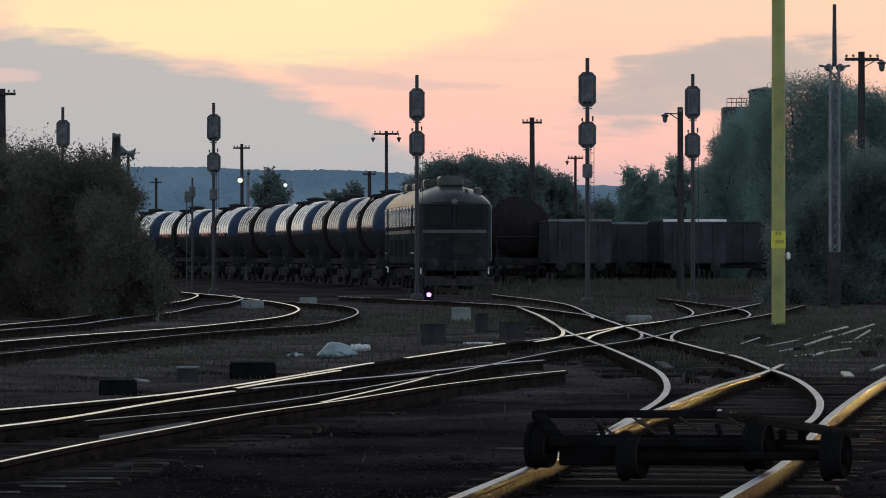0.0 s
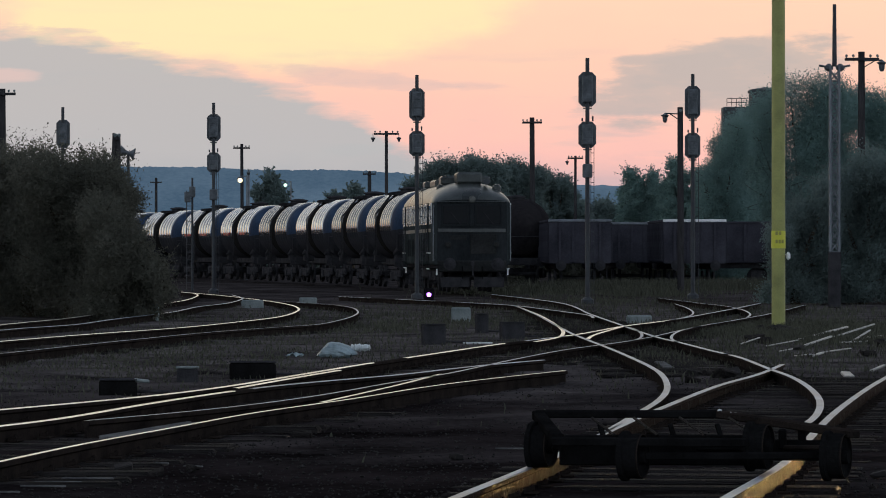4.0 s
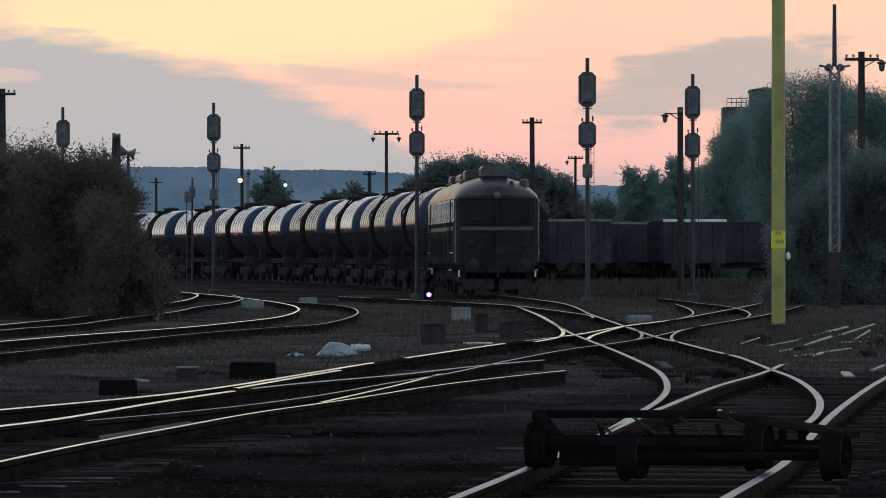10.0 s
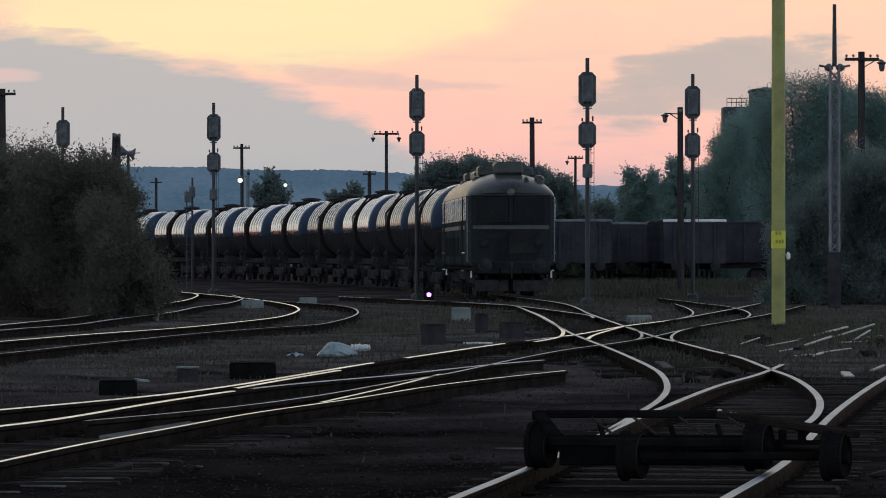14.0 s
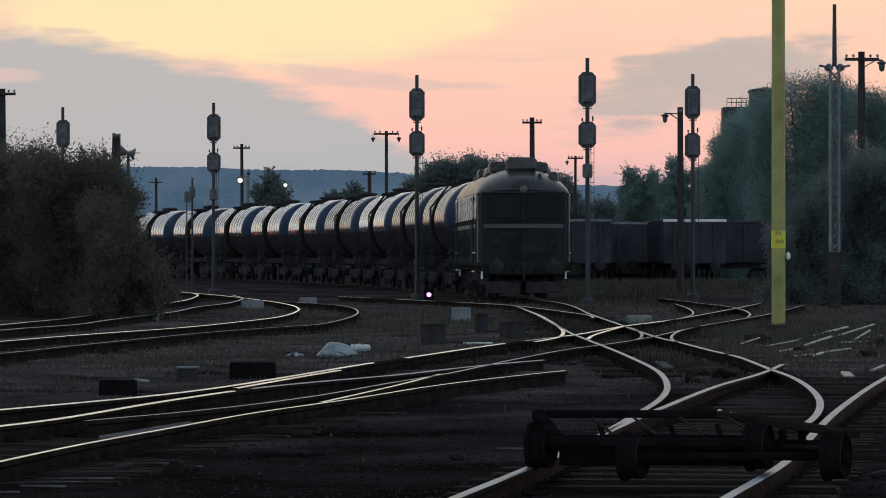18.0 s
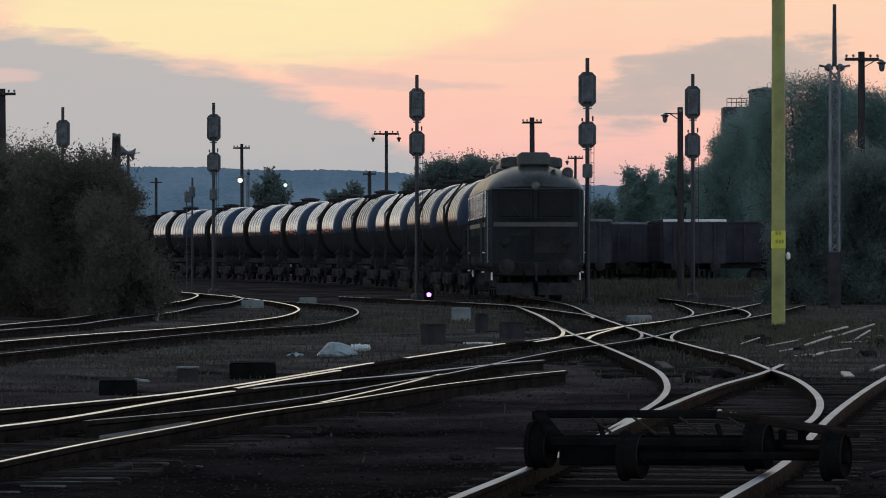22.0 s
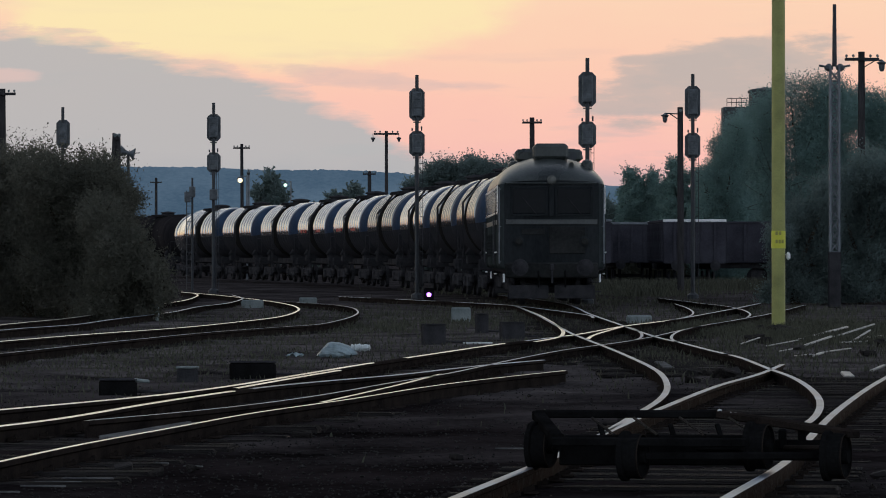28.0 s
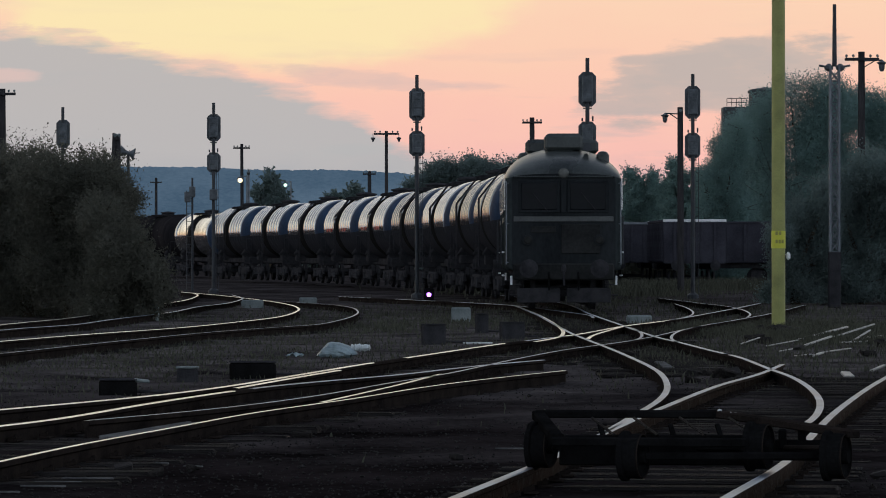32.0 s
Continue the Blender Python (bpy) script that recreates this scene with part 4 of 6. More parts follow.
def signal(x, y, top, heads, label, boxz=None, ladder=True):
    s = empty("railway_signal", pose(x, y, 0), label, "railway signal", "light signals")
    bm = B()
    rod(bm, (0, 0, 0), (0, 0, top), 0.075, 0.06, 12)
    lathe(bm, [(0.2, 0), (0.2, 0.12), (0.1, 0.2)], "Z", 12)
    part("mast", bm, M_MAST, s, smooth=False)
    for z0, z1, w in heads:
        bm = B()
        h, c = z1 - z0, 0.13
        pts = [(-w / 2 + c, z0), (w / 2 - c, z0), (w / 2, z0 + c), (w / 2, z1 - c), (w / 2 - c, z1), (-w / 2 + c, z1), (-w / 2, z1 - c), (-w / 2, z0 + c)]
        a = [bm.verts.new((px, 0.10, pz)) for px, pz in pts]
        b = [bm.verts.new((px, 0.13, pz)) for px, pz in pts]
        bm.faces.new(a), bm.faces.new(b)
        for i in range(8):
            bm.faces.new((a[i], a[(i + 1) % 8], b[(i + 1) % 8], b[i]))
        hd = part("signal_head", bm, M_HEAD, s, "black eight-sided background plate")
        bm = B()
        box(bm, (0, 0.0, (z0 + z1) / 2), (w * 0.62, 0.2, h * 0.78), bevel=0.03)
        for k in range(3):
            box(bm, (0, -0.105, z0 + h * (0.25 + 0.25 * k)), (w * 0.5, 0.015, h * 0.2), bevel=0.005)
        part("lamp_case", bm, M_HEAD, hd)
        for k in range(3 if h > 0.9 else 2):
            zz = z0 + h * ((0.22 + 0.28 * k) if h > 0.9 else (0.32 + 0.36 * k))
            bm = B()
            lathe(bm, [(0.11, 0.13), (0.11, 0.36), (0.095, 0.36), (0.095, 0.14)], "Y", 14)
            v = part("visor", bm, M_HEAD, hd)
            v.matrix_basis = pose(0, 0, zz)
        bm = B()
        rod(bm, (-w * 0.25, 0, z0 - 0.05), (w * 0.25, 0, z0 - 0.05), 0.02, seg=6)
        part("bracket", bm, M_MAST, hd)
        for hx, hz in ((0.16, 0.16), (-0.16, 0.10)) if h < 0.95 else ():
            bm = B()
            box(bm, (hx, -0.06, z1 + hz / 2), (0.05, 0.05, hz), bevel=0.008)
            part("lifting_lug", bm, M_MAST, hd)
    if ladder:
        zt = heads[-1][0]
        bm = B()
        for k in (0.105, 0.20):
            rod(bm, (k, 0, 0.05), (k, 0, zt + 0.1), 0.011, seg=6)
        z = 0.4
        while z < zt:
            rod(bm, (0.105, 0, z), (0.20, 0, z), 0.010, seg=6)
            z += 0.3
        part("ladder", bm, M_MAST, s)
    if boxz:
        bm = B()
        box(bm, (0, -0.05, boxz), (0.30, 0.24, 0.42), bevel=0.03)
        part("relay_box", bm, M_HEAD, s)
    return s


signal(-8.84, 148, 7.35, [(5.87, 6.92, 0.53), (4.66, 5.44, 0.53)], "tall light signal with two dark heads seen from behind", 3.81, True)
signal(-0.89, 131, 7.63, [(6.07, 7.18, 0.53), (4.85, 5.72, 0.53)], "tall light signal with two dark heads beside the curved track", None, True)
signal(4.4, 117, 7.49, [(6.01, 7.07, 0.54), (4.75, 5.56, 0.54)], "tallest light signal with two dark heads and a relay box", 4.05, True)
signal(8.52, 131, 7.66, [(6.14, 7.26, 0.53), (4.78, 5.66, 0.53)], "tall light signal with two dark heads in front of trees", None, True)
signal(-14.85, 150, 7.26, [(5.67, 6.77, 0.53)], "light signal standing half hidden behind the bushes", None, False)


def telegraph_pole(x, y, h, r, arms, label, lamps=(), mat=None):
    """arms: (height below the top, half length); lamps: offsets of small hanging lamps on the top arm."""
    p = empty("telegraph_pole", pose(x, y, 0, 0, random.Random(int(x * 100)).uniform(-0.5, 0.5)), label, "pole", "poles")
    bm = B()
    rod(bm, (0, 0, -0.1), (0, 0, h), r * 1.15, r * 0.9, 12)
    part("pole", bm, mat or M_POLEWOOD, p)
    for z, half in arms:
        bm = B()
        box(bm, (0, -r - 0.03, h - z), (2 * half, 0.09, 0.10), bevel=0.012)
        arm = part("crossarm", bm, M_POLEWOOD, p)
        for k in (-0.9, -0.5, 0.5, 0.9):
            bm = B()
            lathe(bm, [(0.015, 0.02), (0.015, 0.06), (0.04, 0.06), (0.045, 0.10), (0.03, 0.13), (0.01, 0.14)], "Z", 8)
            o = part("insulator", bm, M_CONC, arm)
            o.matrix_basis = pose(k * half, -r - 0.03, h - z + 0.02)
    for off in lamps:
        bm = B()
        rod(bm, (off, -r, h - 0.12), (off, -r, h - 0.32), 0.02, seg=6)
        lathe(bm, [(0.04, -0.20), (0.06, -0.12), (0.13, 0.0), (0.02, 0.03)], "Z", 12)
        o = part("lamp", bm, M_HEAD, p, "small dark hanging lamp")
        for v in o.data.vertices:
            if abs(v.co.x) < 0.14 and v.co.z < 0.1:
                v.co += Vector((off, -r, h - 0.34))
    return p


telegraph_pole(-2.79, 190, 7.62, 0.084, [(0.15, 0.62)], "slim wooden telegraph pole with a lamp at each arm end", lamps=(-0.66, 0.62))
telegraph_pole(4.33, 185, 8.11, 0.129, [(0.25, 0.48)], "thick wooden telegraph pole with a short crossarm")
telegraph_pole(-12.01, 230, 8.13, 0.101, [(0.25, 0.5)], "telegraph pole with a crossarm behind the tank wagons")
telegraph_pole(9.29, 150, 7.26, 0.121, [(0.25, 0.02)], "thick wooden pole with a bracket arm and lamp")
telegraph_pole(7.91, 230, 7.42, 0.085, [(0.15, 0.45)], "slim telegraph pole with a lamp and crossarm", lamps=(-0.5,))
telegraph_pole(13.41, 123, 8.0, 0.117, [(0.25, 0.55)], "thick wooden telegraph pole in front of the tall tree")
telegraph_pole(-16.0, 140, 7.55, 0.124, [(0.2, 0.5)], "thick wooden telegraph pole above the bushes")
telegraph_pole(-10.16, 120, 5.22, 0.106, [(0.1, 0.08)], "thick short wooden pole beside the bushes")


def pole_board():
    b = empty("pole_board", pose(-10.29, 119.9, 4.72), "thin dark board nailed to a short pole", "board")
    bm = B()
    box(bm, (0, 0, 0), (0.10, 0.04, 1.15), (0, 2, 0), bevel=0.01)
    part("board", bm, M_POLEWOOD, b)
    bm = B()
    box(bm, (0.06, 0.02, -0.3), (0.2, 0.03, 0.05), bevel=0.006)
    box(bm, (0.06, 0.02, 0.2), (0.2, 0.03, 0.05), bevel=0.006)
    part("batten", bm, M_POLEWOOD, b)


pole_board()
telegraph_pole(-24.65, 330, 8.1, 0.121, [(0.4, 0.5)], "far slim telegraph pole in front of the hills")
telegraph_pole(-4.74, 250, 6.94, 0.129, [(0.2, 0.42)], "short telegraph pole behind the tank wagons")
telegraph_pole(-13.15, 260, 7.27, 0.076, [(0.3, 0.1)], "slim steel lamp post", mat=M_GALV)


def bracket_arm(x, y, z, reach, label):
    a = empty("bracket_lamp", pose(x, y, z), label, "lamp")
    bm = B()
    rod(bm, (0, 0, 0), (reach, 0, 0.02), 0.025, seg=8)
    rod(bm, (0, 0, -0.2), (reach * 0.6, 0, 0.0), 0.018, seg=6)
    part("arm", bm, M_MAST, a)
    bm = B()
    lathe(bm, [(0.05, -0.34), (0.09, -0.26), (0.10, -0.12), (0.17, -0.06), (0.05, 0.0), (0.02, 0.04)], "Z", 14)
    o = part("shade", bm, M_HEAD, a)
    o.matrix_basis = pose(reach, 0, 0)
    return a


bracket_arm(9.16, 149.8, 6.99, -0.5, "dark bracket lamp fixed to a wooden pole")
bracket_arm(13.47, 122.8, 7.70, 0.56, "dark bracket lamp fixed to a thick wooden pole")


def loudspeaker_post():
    p = empty("loudspeaker_post", pose(-11.06, 135, 0), "slim steel post with horn loudspeakers", "loudspeaker post")
    h = 5.05
    bm = B()
    rod(bm, (0, 0, 0), (0, 0, h), 0.06, 0.05, 10)
    part("post", bm, M_MAST, p)
    for sx, ln in ((-1, 0.28), (1, 0.2)):
        bm = B()
        lathe(bm, [(0.06, 0), (0.10, sx * ln * 0.4), (0.21, sx * ln), (0.22, sx * (ln + 0.02)), (0.02, sx * ln * 0.6)], "X", 16)
        o = part("horn", bm, M_HEAD, p)
        o.matrix_basis = pose(0, -0.05, h + 0.02, 0, 12)
    bm = B()
    rod(bm, (0, 0, h), (0.4, 0, h + 0.03), 0.015, seg=6)
    part("arm", bm, M_MAST, p)


loudspeaker_post()


def dwarf_relay_mast():
    s = empty("signal_mast", pose(-9.79, 150, 0), "slim mast with relay boxes before the tank wagons", "mast")
    h = 4.5
    bm = B()
    rod(bm, (0, 0, 0), (0, 0, h), 0.05, 0.04, 10)
    rod(bm, (-0.22, 0, 0), (-0.22, 0, h - 0.5), 0.02, seg=8)
    z = 0.4
    while z < h - 0.6:
        rod(bm, (-0.22, 0, z), (0, 0, z), 0.012, seg=6)
        z += 0.3
    part("mast", bm, M_MAST, s)
    for x, z in ((0, h - 0.55), (-0.18, h - 0.75)):
        bm = B()
        box(bm, (x, -0.08, z), (0.24, 0.2, 0.42), bevel=0.03)
        part("relay_box", bm, M_HEAD, s)


dwarf_relay_mast()


def yellow_pole():
    p = empty("yellow_pole", pose(6.9, 79.0, 0), "tall yellow painted steel pole with a small plate", "pole")
    r = 0.138
    bm = B()
    lathe(bm, [(r * 1.02, -0.05), (r * 1.02, 2.0), (r, 5.0), (r * 0.97, 9.0), (r * 0.6, 9.05)], "Z", 28)
    part("shaft", bm, M_YELLOW, p, smooth=False)
    z0, z1 = 1.63, 1.99
    bm = B()
    lathe(bm, [(r + 0.004, z0), (r + 0.008, z0 + 0.005), (r + 0.008, z1 - 0.005), (r + 0.004, z1)], "Z", 28)
    band = part("number_plate", bm, M_PLATE, p, "bright yellow number plate")
    bm = B()
    for i, (xx, zz, w) in enumerate(((-0.05, 0.31, 0.05), (0.02, 0.31, 0.05), (-0.05, 0.14, 0.045), (0.012, 0.14, 0.045), (0.072, 0.14, 0.04))):
        box(bm, (xx, -r - 0.012, z0 + zz), (w, 0.02, 0.075))
    part("lettering", bm, M_INK, band, "dark unreadable bars")
    bm = B()
    lathe(bm, [(0.02, -0.08), (0.045, -0.05), (0.045, 0.03), (0.02, 0.07)], "Z", 12)
    rod(bm, (-0.12, 0, 0.02), (0, 0, 0.02), 0.012, seg=6)
    o = part("insulator_cup", bm, M_WHITE, p, "small white porcelain cup")
    o.matrix_basis = pose(r + 0.06, -0.05, 1.48)


yellow_pole()


def lattice_mast():
    p = empty("lattice_mast", pose(11.01, 108.0, 0), "grey steel lattice mast with a dark solid foot", "mast")
    w, z0, z1 = 0.25, 1.58, 6.79
    for sx in (-1, 1):
        for sy in (-1, 1):
            bm = B()
            box(bm, (sx * w / 2, sy * w / 2, (z0 + z1) / 2), (0.055, 0.055, z1 - z0))
            part("corner_post", bm, M_GALV, p)
    bm = B()
    z, k = z0, 1
    while z < z1 - 0.3:
        for sy in (-1, 1):
            rod(bm, (-k * w / 2, sy * w / 2, z), (k * w / 2, sy * w / 2, z + 0.3), 0.016, seg=5)
            rod(bm, (k * w / 2, sy * (w / 2 - 0.02), z), (-k * w / 2, sy * (w / 2 - 0.02), z + 0.3), 0.016, seg=5)
            rod(bm, (-w / 2, sy * (w / 2 - 0.01), z), (w / 2, sy * (w / 2 - 0.01), z), 0.014, seg=5)
        for sx in (-1, 1):
            rod(bm, (sx * w / 2, -k * w / 2, z), (sx * w / 2, k * w / 2, z + 0.3), 0.016, seg=5)
        z, k = z + 0.3, -k
    part("lacing", bm, M_GALV, p)
    bm = B()
    box(bm, (0, 0, z0 / 2), (0.34, 0.34, z0), bevel=0.03)
    part("foot", bm, M_DARKIRON, p, "dark tarred foot")
    bm = B()
    rod(bm, (0, 0, z1), (0, 0, 8.54), 0.07, 0.05, 10)
    part("top_tube", bm, M_MAST, p)
    for sx in (-1, 1):
        bm = B()
        rod(bm, (0, 0, 0), (sx * 0.28, 0, 0.05), 0.03, seg=8)
        lathe(bm, [(0.04, -0.12), (0.12, -0.06), (0.13, 0.02), (0.04, 0.1)], "Z", 14)
        o = part("lamp", bm, M_HEAD, p, "small dark lamp")
        o.matrix_basis = pose(sx * 0.16, 0, z1 - 0.02)


lattice_mast()


def yard_lamp(x, y, h, mat, r, label):
    p = empty("yard_lamp", pose(x, y, 0), label, "yard lamp", "lit yard lamps")
    bm = B()
    rod(bm, (0.4, 0, 0), (0.4, 0, h + 0.25), 0.07, 0.05, 10)
    rod(bm, (0.4, 0, h + 0.2), (0, 0, h + 0.2), 0.03, seg=8)
    part("post", bm, M_GALV, p)
    bm = B()
    lathe(bm, [(r * 1.3, 0.0), (r * 1.2, r * 0.8), (0.03, r * 1.4)], "Z", 16)
    o = part("shade", bm, M_HEAD, p)
    o.matrix_basis = pose(0, 0, h)
    bm = B()
    bmesh.ops.create_uvsphere(bm, u_segments=16, v_segments=10, radius=r)
    o = part("bulb", bm, mat, p, "glowing lamp")
    o.matrix_basis = pose(0, -0.1, h - r * 0.3)


yard_lamp(-11.88, 225, 5.9, M_WARM, 0.14, "lit warm white yard lamp on a slim post")
yard_lamp(-11.49, 280, 6.61, M_COOL, 0.13, "lit greenish white yard lamp on a slim post")


def shunting_signal():
    p = empty("shunting_signal", pose(-0.44, 120, 0), "dwarf shunting signal with a lit violet lamp", "shunting signal")
    z = 0.25
    bm = B()
    box(bm, (0, 0.1, z), (0.3, 0.22, 0.42), bevel=0.03)
    rod(bm, (0, 0.1, 0), (0, 0.1, z - 0.18), 0.05, seg=8)
    part("case", bm, M_BLACK, p)
    bm = B()
    lathe(bm, [(0.07, -0.02), (0.06, -0.05), (0.03, -0.06)], "Y", 16)
    o = part("lens", bm, M_VIOLET, p, "glowing violet lens")
    o.matrix_basis = pose(0, 0, z)


shunting_signal()

# ---------------------------------------------------------------- standing wagons


def gondola(m, label, rim):
    g = empty("open_wagon", m, label, "wagon", "standing open wagons")
    l, w, z0, z1 = 9.6, 2.7, 1.15, 2.95
    for sx in (-1, 1):
        bm = B()
        box(bm, (sx * w / 2, 0, (z0 + z1) / 2), (0.06, l, z1 - z0))
        part("side_wall", bm, M_WAGON, g)
        bm = B()
        box(bm, (0, 0, 0), (0.08, 0.12, z1 - z0 - 0.1), bevel=0.01)
        st = part("side_stake", bm, M_WAGON, g)
        st.matrix_basis = pose(sx * (w / 2 + 0.07), -l / 2 + 0.3, (z0 + z1) / 2)
        for k in range(1, 9):
            twin(st, pose(sx * (w / 2 + 0.07), -l / 2 + 0.3 + (l - 0.6) * k / 8, (z0 + z1) / 2))
        bm = B()
        box(bm, (sx * w / 2, 0, z1 + 0.05), (0.14, l + 0.1, 0.11), bevel=0.02)
        part("top_rail", bm, M_WAGON, g)
        bm = B()
        box(bm, (0, sx * l / 2, z1 + 0.06), (w + 0.12, 0.18, 0.12), bevel=0.02)
        part("end_rail", bm, rim, g, "top rim of the end wall")
        bm = B()
        box(bm, (0, sx * l / 2, (z0 + z1) / 2), (w, 0.06, z1 - z0))
        part("end_wall", bm, M_WAGON, g)
        bm = B()
        box(bm, (0, 0, 0), (0.1, 0.08, z1 - z0 - 0.02), bevel=0.01)
        st = part("end_stake", bm, M_WAGON, g)
        st.matrix_basis = pose(-0.9, sx * (l / 2 + 0.07), (z0 + z1) / 2)
        for k in (-0.3, 0.3, 0.9):
            twin(st, pose(k, sx * (l / 2 + 0.07), (z0 + z1) / 2))
        bm = B()
        box(bm, (sx * 0.9, 0, 1.0), (0.16, l, 0.3), bevel=0.02)
        part("sill", bm, M_DARKIRON, g)
        buffers(g, sx * (l / 2 + 0.1), sx)
        bm = B()
        for sy in (-1, 1):
            lathe(bm, [(0.08, sy * 0.75 - 0.06), (0.42, sy * 0.75 - 0.05), (0.46, sy * 0.75), (0.42, sy * 0.75 + 0.06), (0.08, sy * 0.75 + 0.08)], "X", 20)
            box(bm, (sy * 1.0, 0, 0.05), (0.1, 0.5, 0.5), bevel=0.03)
        rod(bm, (-0.75, 0, 0), (0.75, 0, 0), 0.07)
        o = part("wheelset", bm, M_DARKIRON, g)
        o.matrix_basis = pose(0, sx * l * 0.3, 0.46)
    bm = B()
    box(bm, (0, 0, z0), (w, l, 0.08))
    part("floor", bm, M_WAGON, g)
    return g


g1 = gondola(pose(5.98, 175.0, 0.0, 0, 0, 1), "dark brown open wagon standing end-on, dull grey rim", M_GALV)
gondola(pose(11.1, 175.5, 0.0, 0, 0, 1), "dark brown open wagon standing end-on, bright white rim", M_WHITE)
copy_thing(g1, pose(9.3, 190.0, 0.0, 0, 0, 1))
w4 = copy_thing(g1, pose(17.7, 181.0, 0.0, 0, 0, 82))
tagged(w4, "dark brown open wagon standing broadside before the tall trees")

# ---------------------------------------------------------------- trees and bushes


def leaf_mesh(name, blobs, count, size, seed, mat, fill=0.38):
    """blobs: (x, y, z, rx, ry, rz). Leaves in clumps, a filled inside, and thin leafy shoots that stand out of the skin."""
    rng = np.random.default_rng(seed)
    vol = np.array([b[3] * b[4] * b[5] for b in blobs]) ** 0.72
    vol /= vol.sum()
    top = max(b[2] + b[5] for b in blobs)
    ps, gs = [], []
    for b, v in zip(blobs, vol):
        c0, r0 = np.array(b[:3]), np.array(b[3:6])
        n = int(count * v)
        # clumps under the skin
        k = max(10, n // 34)
        d = rng.normal(size=(k, 3))
        d /= np.linalg.norm(d, axis=1)[:, None]
        c = d * (rng.uniform(0.2, 1.0, k) ** 0.45)[:, None] * r0 + c0
        i = rng.integers(0, k, n)
        ps.append(c[i] + rng.normal(size=(n, 3)) * (0.085 * (b[3] + b[5]) + 0.05) * rng.uniform(0.5, 1.2, (k, 1))[i])
        gs.append(np.ones(n))
        # the closed inside
        m = int(n * fill)
        d = rng.normal(size=(m, 3))
        d /= np.linalg.norm(d, axis=1)[:, None]
        ps.append(d * (rng.random(m) ** 0.4)[:, None] * r0 * 0.85 + c0)
        gs.append(np.full(m, 1.5))
        # shoots
        lift = 1.0 if b[2] + b[5] > top - 1.4 else 0.35
        q = max(5, int(26 * lift))
        d = rng.normal(size=(q, 3)) + np.array((0, 0, 0.7))
        d /= np.linalg.norm(d, axis=1)[:, None]
        ln = rng.uniform(0.12, 0.46, q) * (0.35 + 0.35 * (b[3] + b[5])) * (0.5 + 0.5 * lift)
        bend = rng.normal(size=(q, 3)) * 0.25
        j = int(max(14, 0.9 / size))
        u = rng.random((q, j))
        sh = c0 + (d * r0 * 0.85)[:, None, :] + (d * ln[:, None])[:, None, :] * u[:, :, None] * 1.6 + (bend * ln[:, None])[:, None, :] * (u ** 2)[:, :, None]
        ps.append((sh + rng.normal(size=sh.shape) * (0.012 + 0.4 * size) * (1.2 - u)[:, :, None]).reshape(-1, 3))
        gs.append(np.full(q * j, 0.85))
    p, grow = np.concatenate(ps), np.concatenate(gs)
    grow = grow[p[:, 2] > 0.03]
    p = p[p[:, 2] > 0.03]
    n = len(p)
    a = rng.normal(size=(n, 3))
    a /= np.linalg.norm(a, axis=1)[:, None]
    b = np.cross(a, rng.normal(size=(n, 3)))
    b /= np.linalg.norm(b, axis=1)[:, None]
    s = (size * grow * rng.uniform(0.6, 1.4, n))[:, None]
    v = np.stack([p - a * s, p + b * s * 0.45 - a * s * 0.1, p + a * s, p - b * s * 0.45 + a * s * 0.1], 1).reshape(-1, 3)
    me = bpy.data.meshes.new(name)
    me.vertices.add(4 * n)
    me.vertices.foreach_set("co", v.astype(np.float32).ravel())
    me.loops.add(4 * n)
    me.loops.foreach_set("vertex_index", np.arange(4 * n, dtype=np.int32))
    me.polygons.add(n)
    me.polygons.foreach_set("loop_start", np.arange(0, 4 * n, 4, dtype=np.int32))
    me.update(calc_edges=True)
    me.materials.append(mat)
    return me


def tree(name, x, y, blobs, count, size, seed, mat, label, trunk_r=0.18, category="tree", fill=0.38):
    t = empty(name, pose(x, y, 0), label, category, "trees of the yard")
    bm = B()
    rnd = random.Random(seed)
    zt = sum(b[2] for b in blobs) / len(blobs)
    p = Vector((0, 0, -0.1))
    for k in range(4):
        q = Vector((rnd.uniform(-0.15, 0.15), rnd.uniform(-0.15, 0.15), zt * (k + 1) / 4))
        rod(bm, p, q, trunk_r * (1 - 0.2 * k), trunk_r * (0.8 - 0.2 * k), 8)
        p = q
    part("trunk", bm, M_BARK, t)
    for b in blobs:
        bm = B()
        base = Vector((0, 0, zt * rnd.uniform(0.3, 0.7)))
        tip = Vector(b[:3])
        mid = (base + tip) / 2 + Vector((rnd.uniform(-0.2, 0.2), rnd.uniform(-0.2, 0.2), 0.2))
        rod(bm, base, mid, trunk_r * 0.45, trunk_r * 0.3, 6)
        rod(bm, mid, tip, trunk_r * 0.3, trunk_r * 0.12, 6)
        for _ in range(5):
            e = tip + Vector((rnd.uniform(-1, 1) * b[3], rnd.uniform(-1, 1) * b[4], rnd.uniform(-0.2, 1) * b[5])) * 0.9
            rod(bm, tip, e, trunk_r * 0.12, 0.008, 5)
        part("limb", bm, M_BARK, t)
    c = new("crown", leaf_mesh("crown", blobs, count, size, seed, mat, fill))
    c.parent = t
    return t


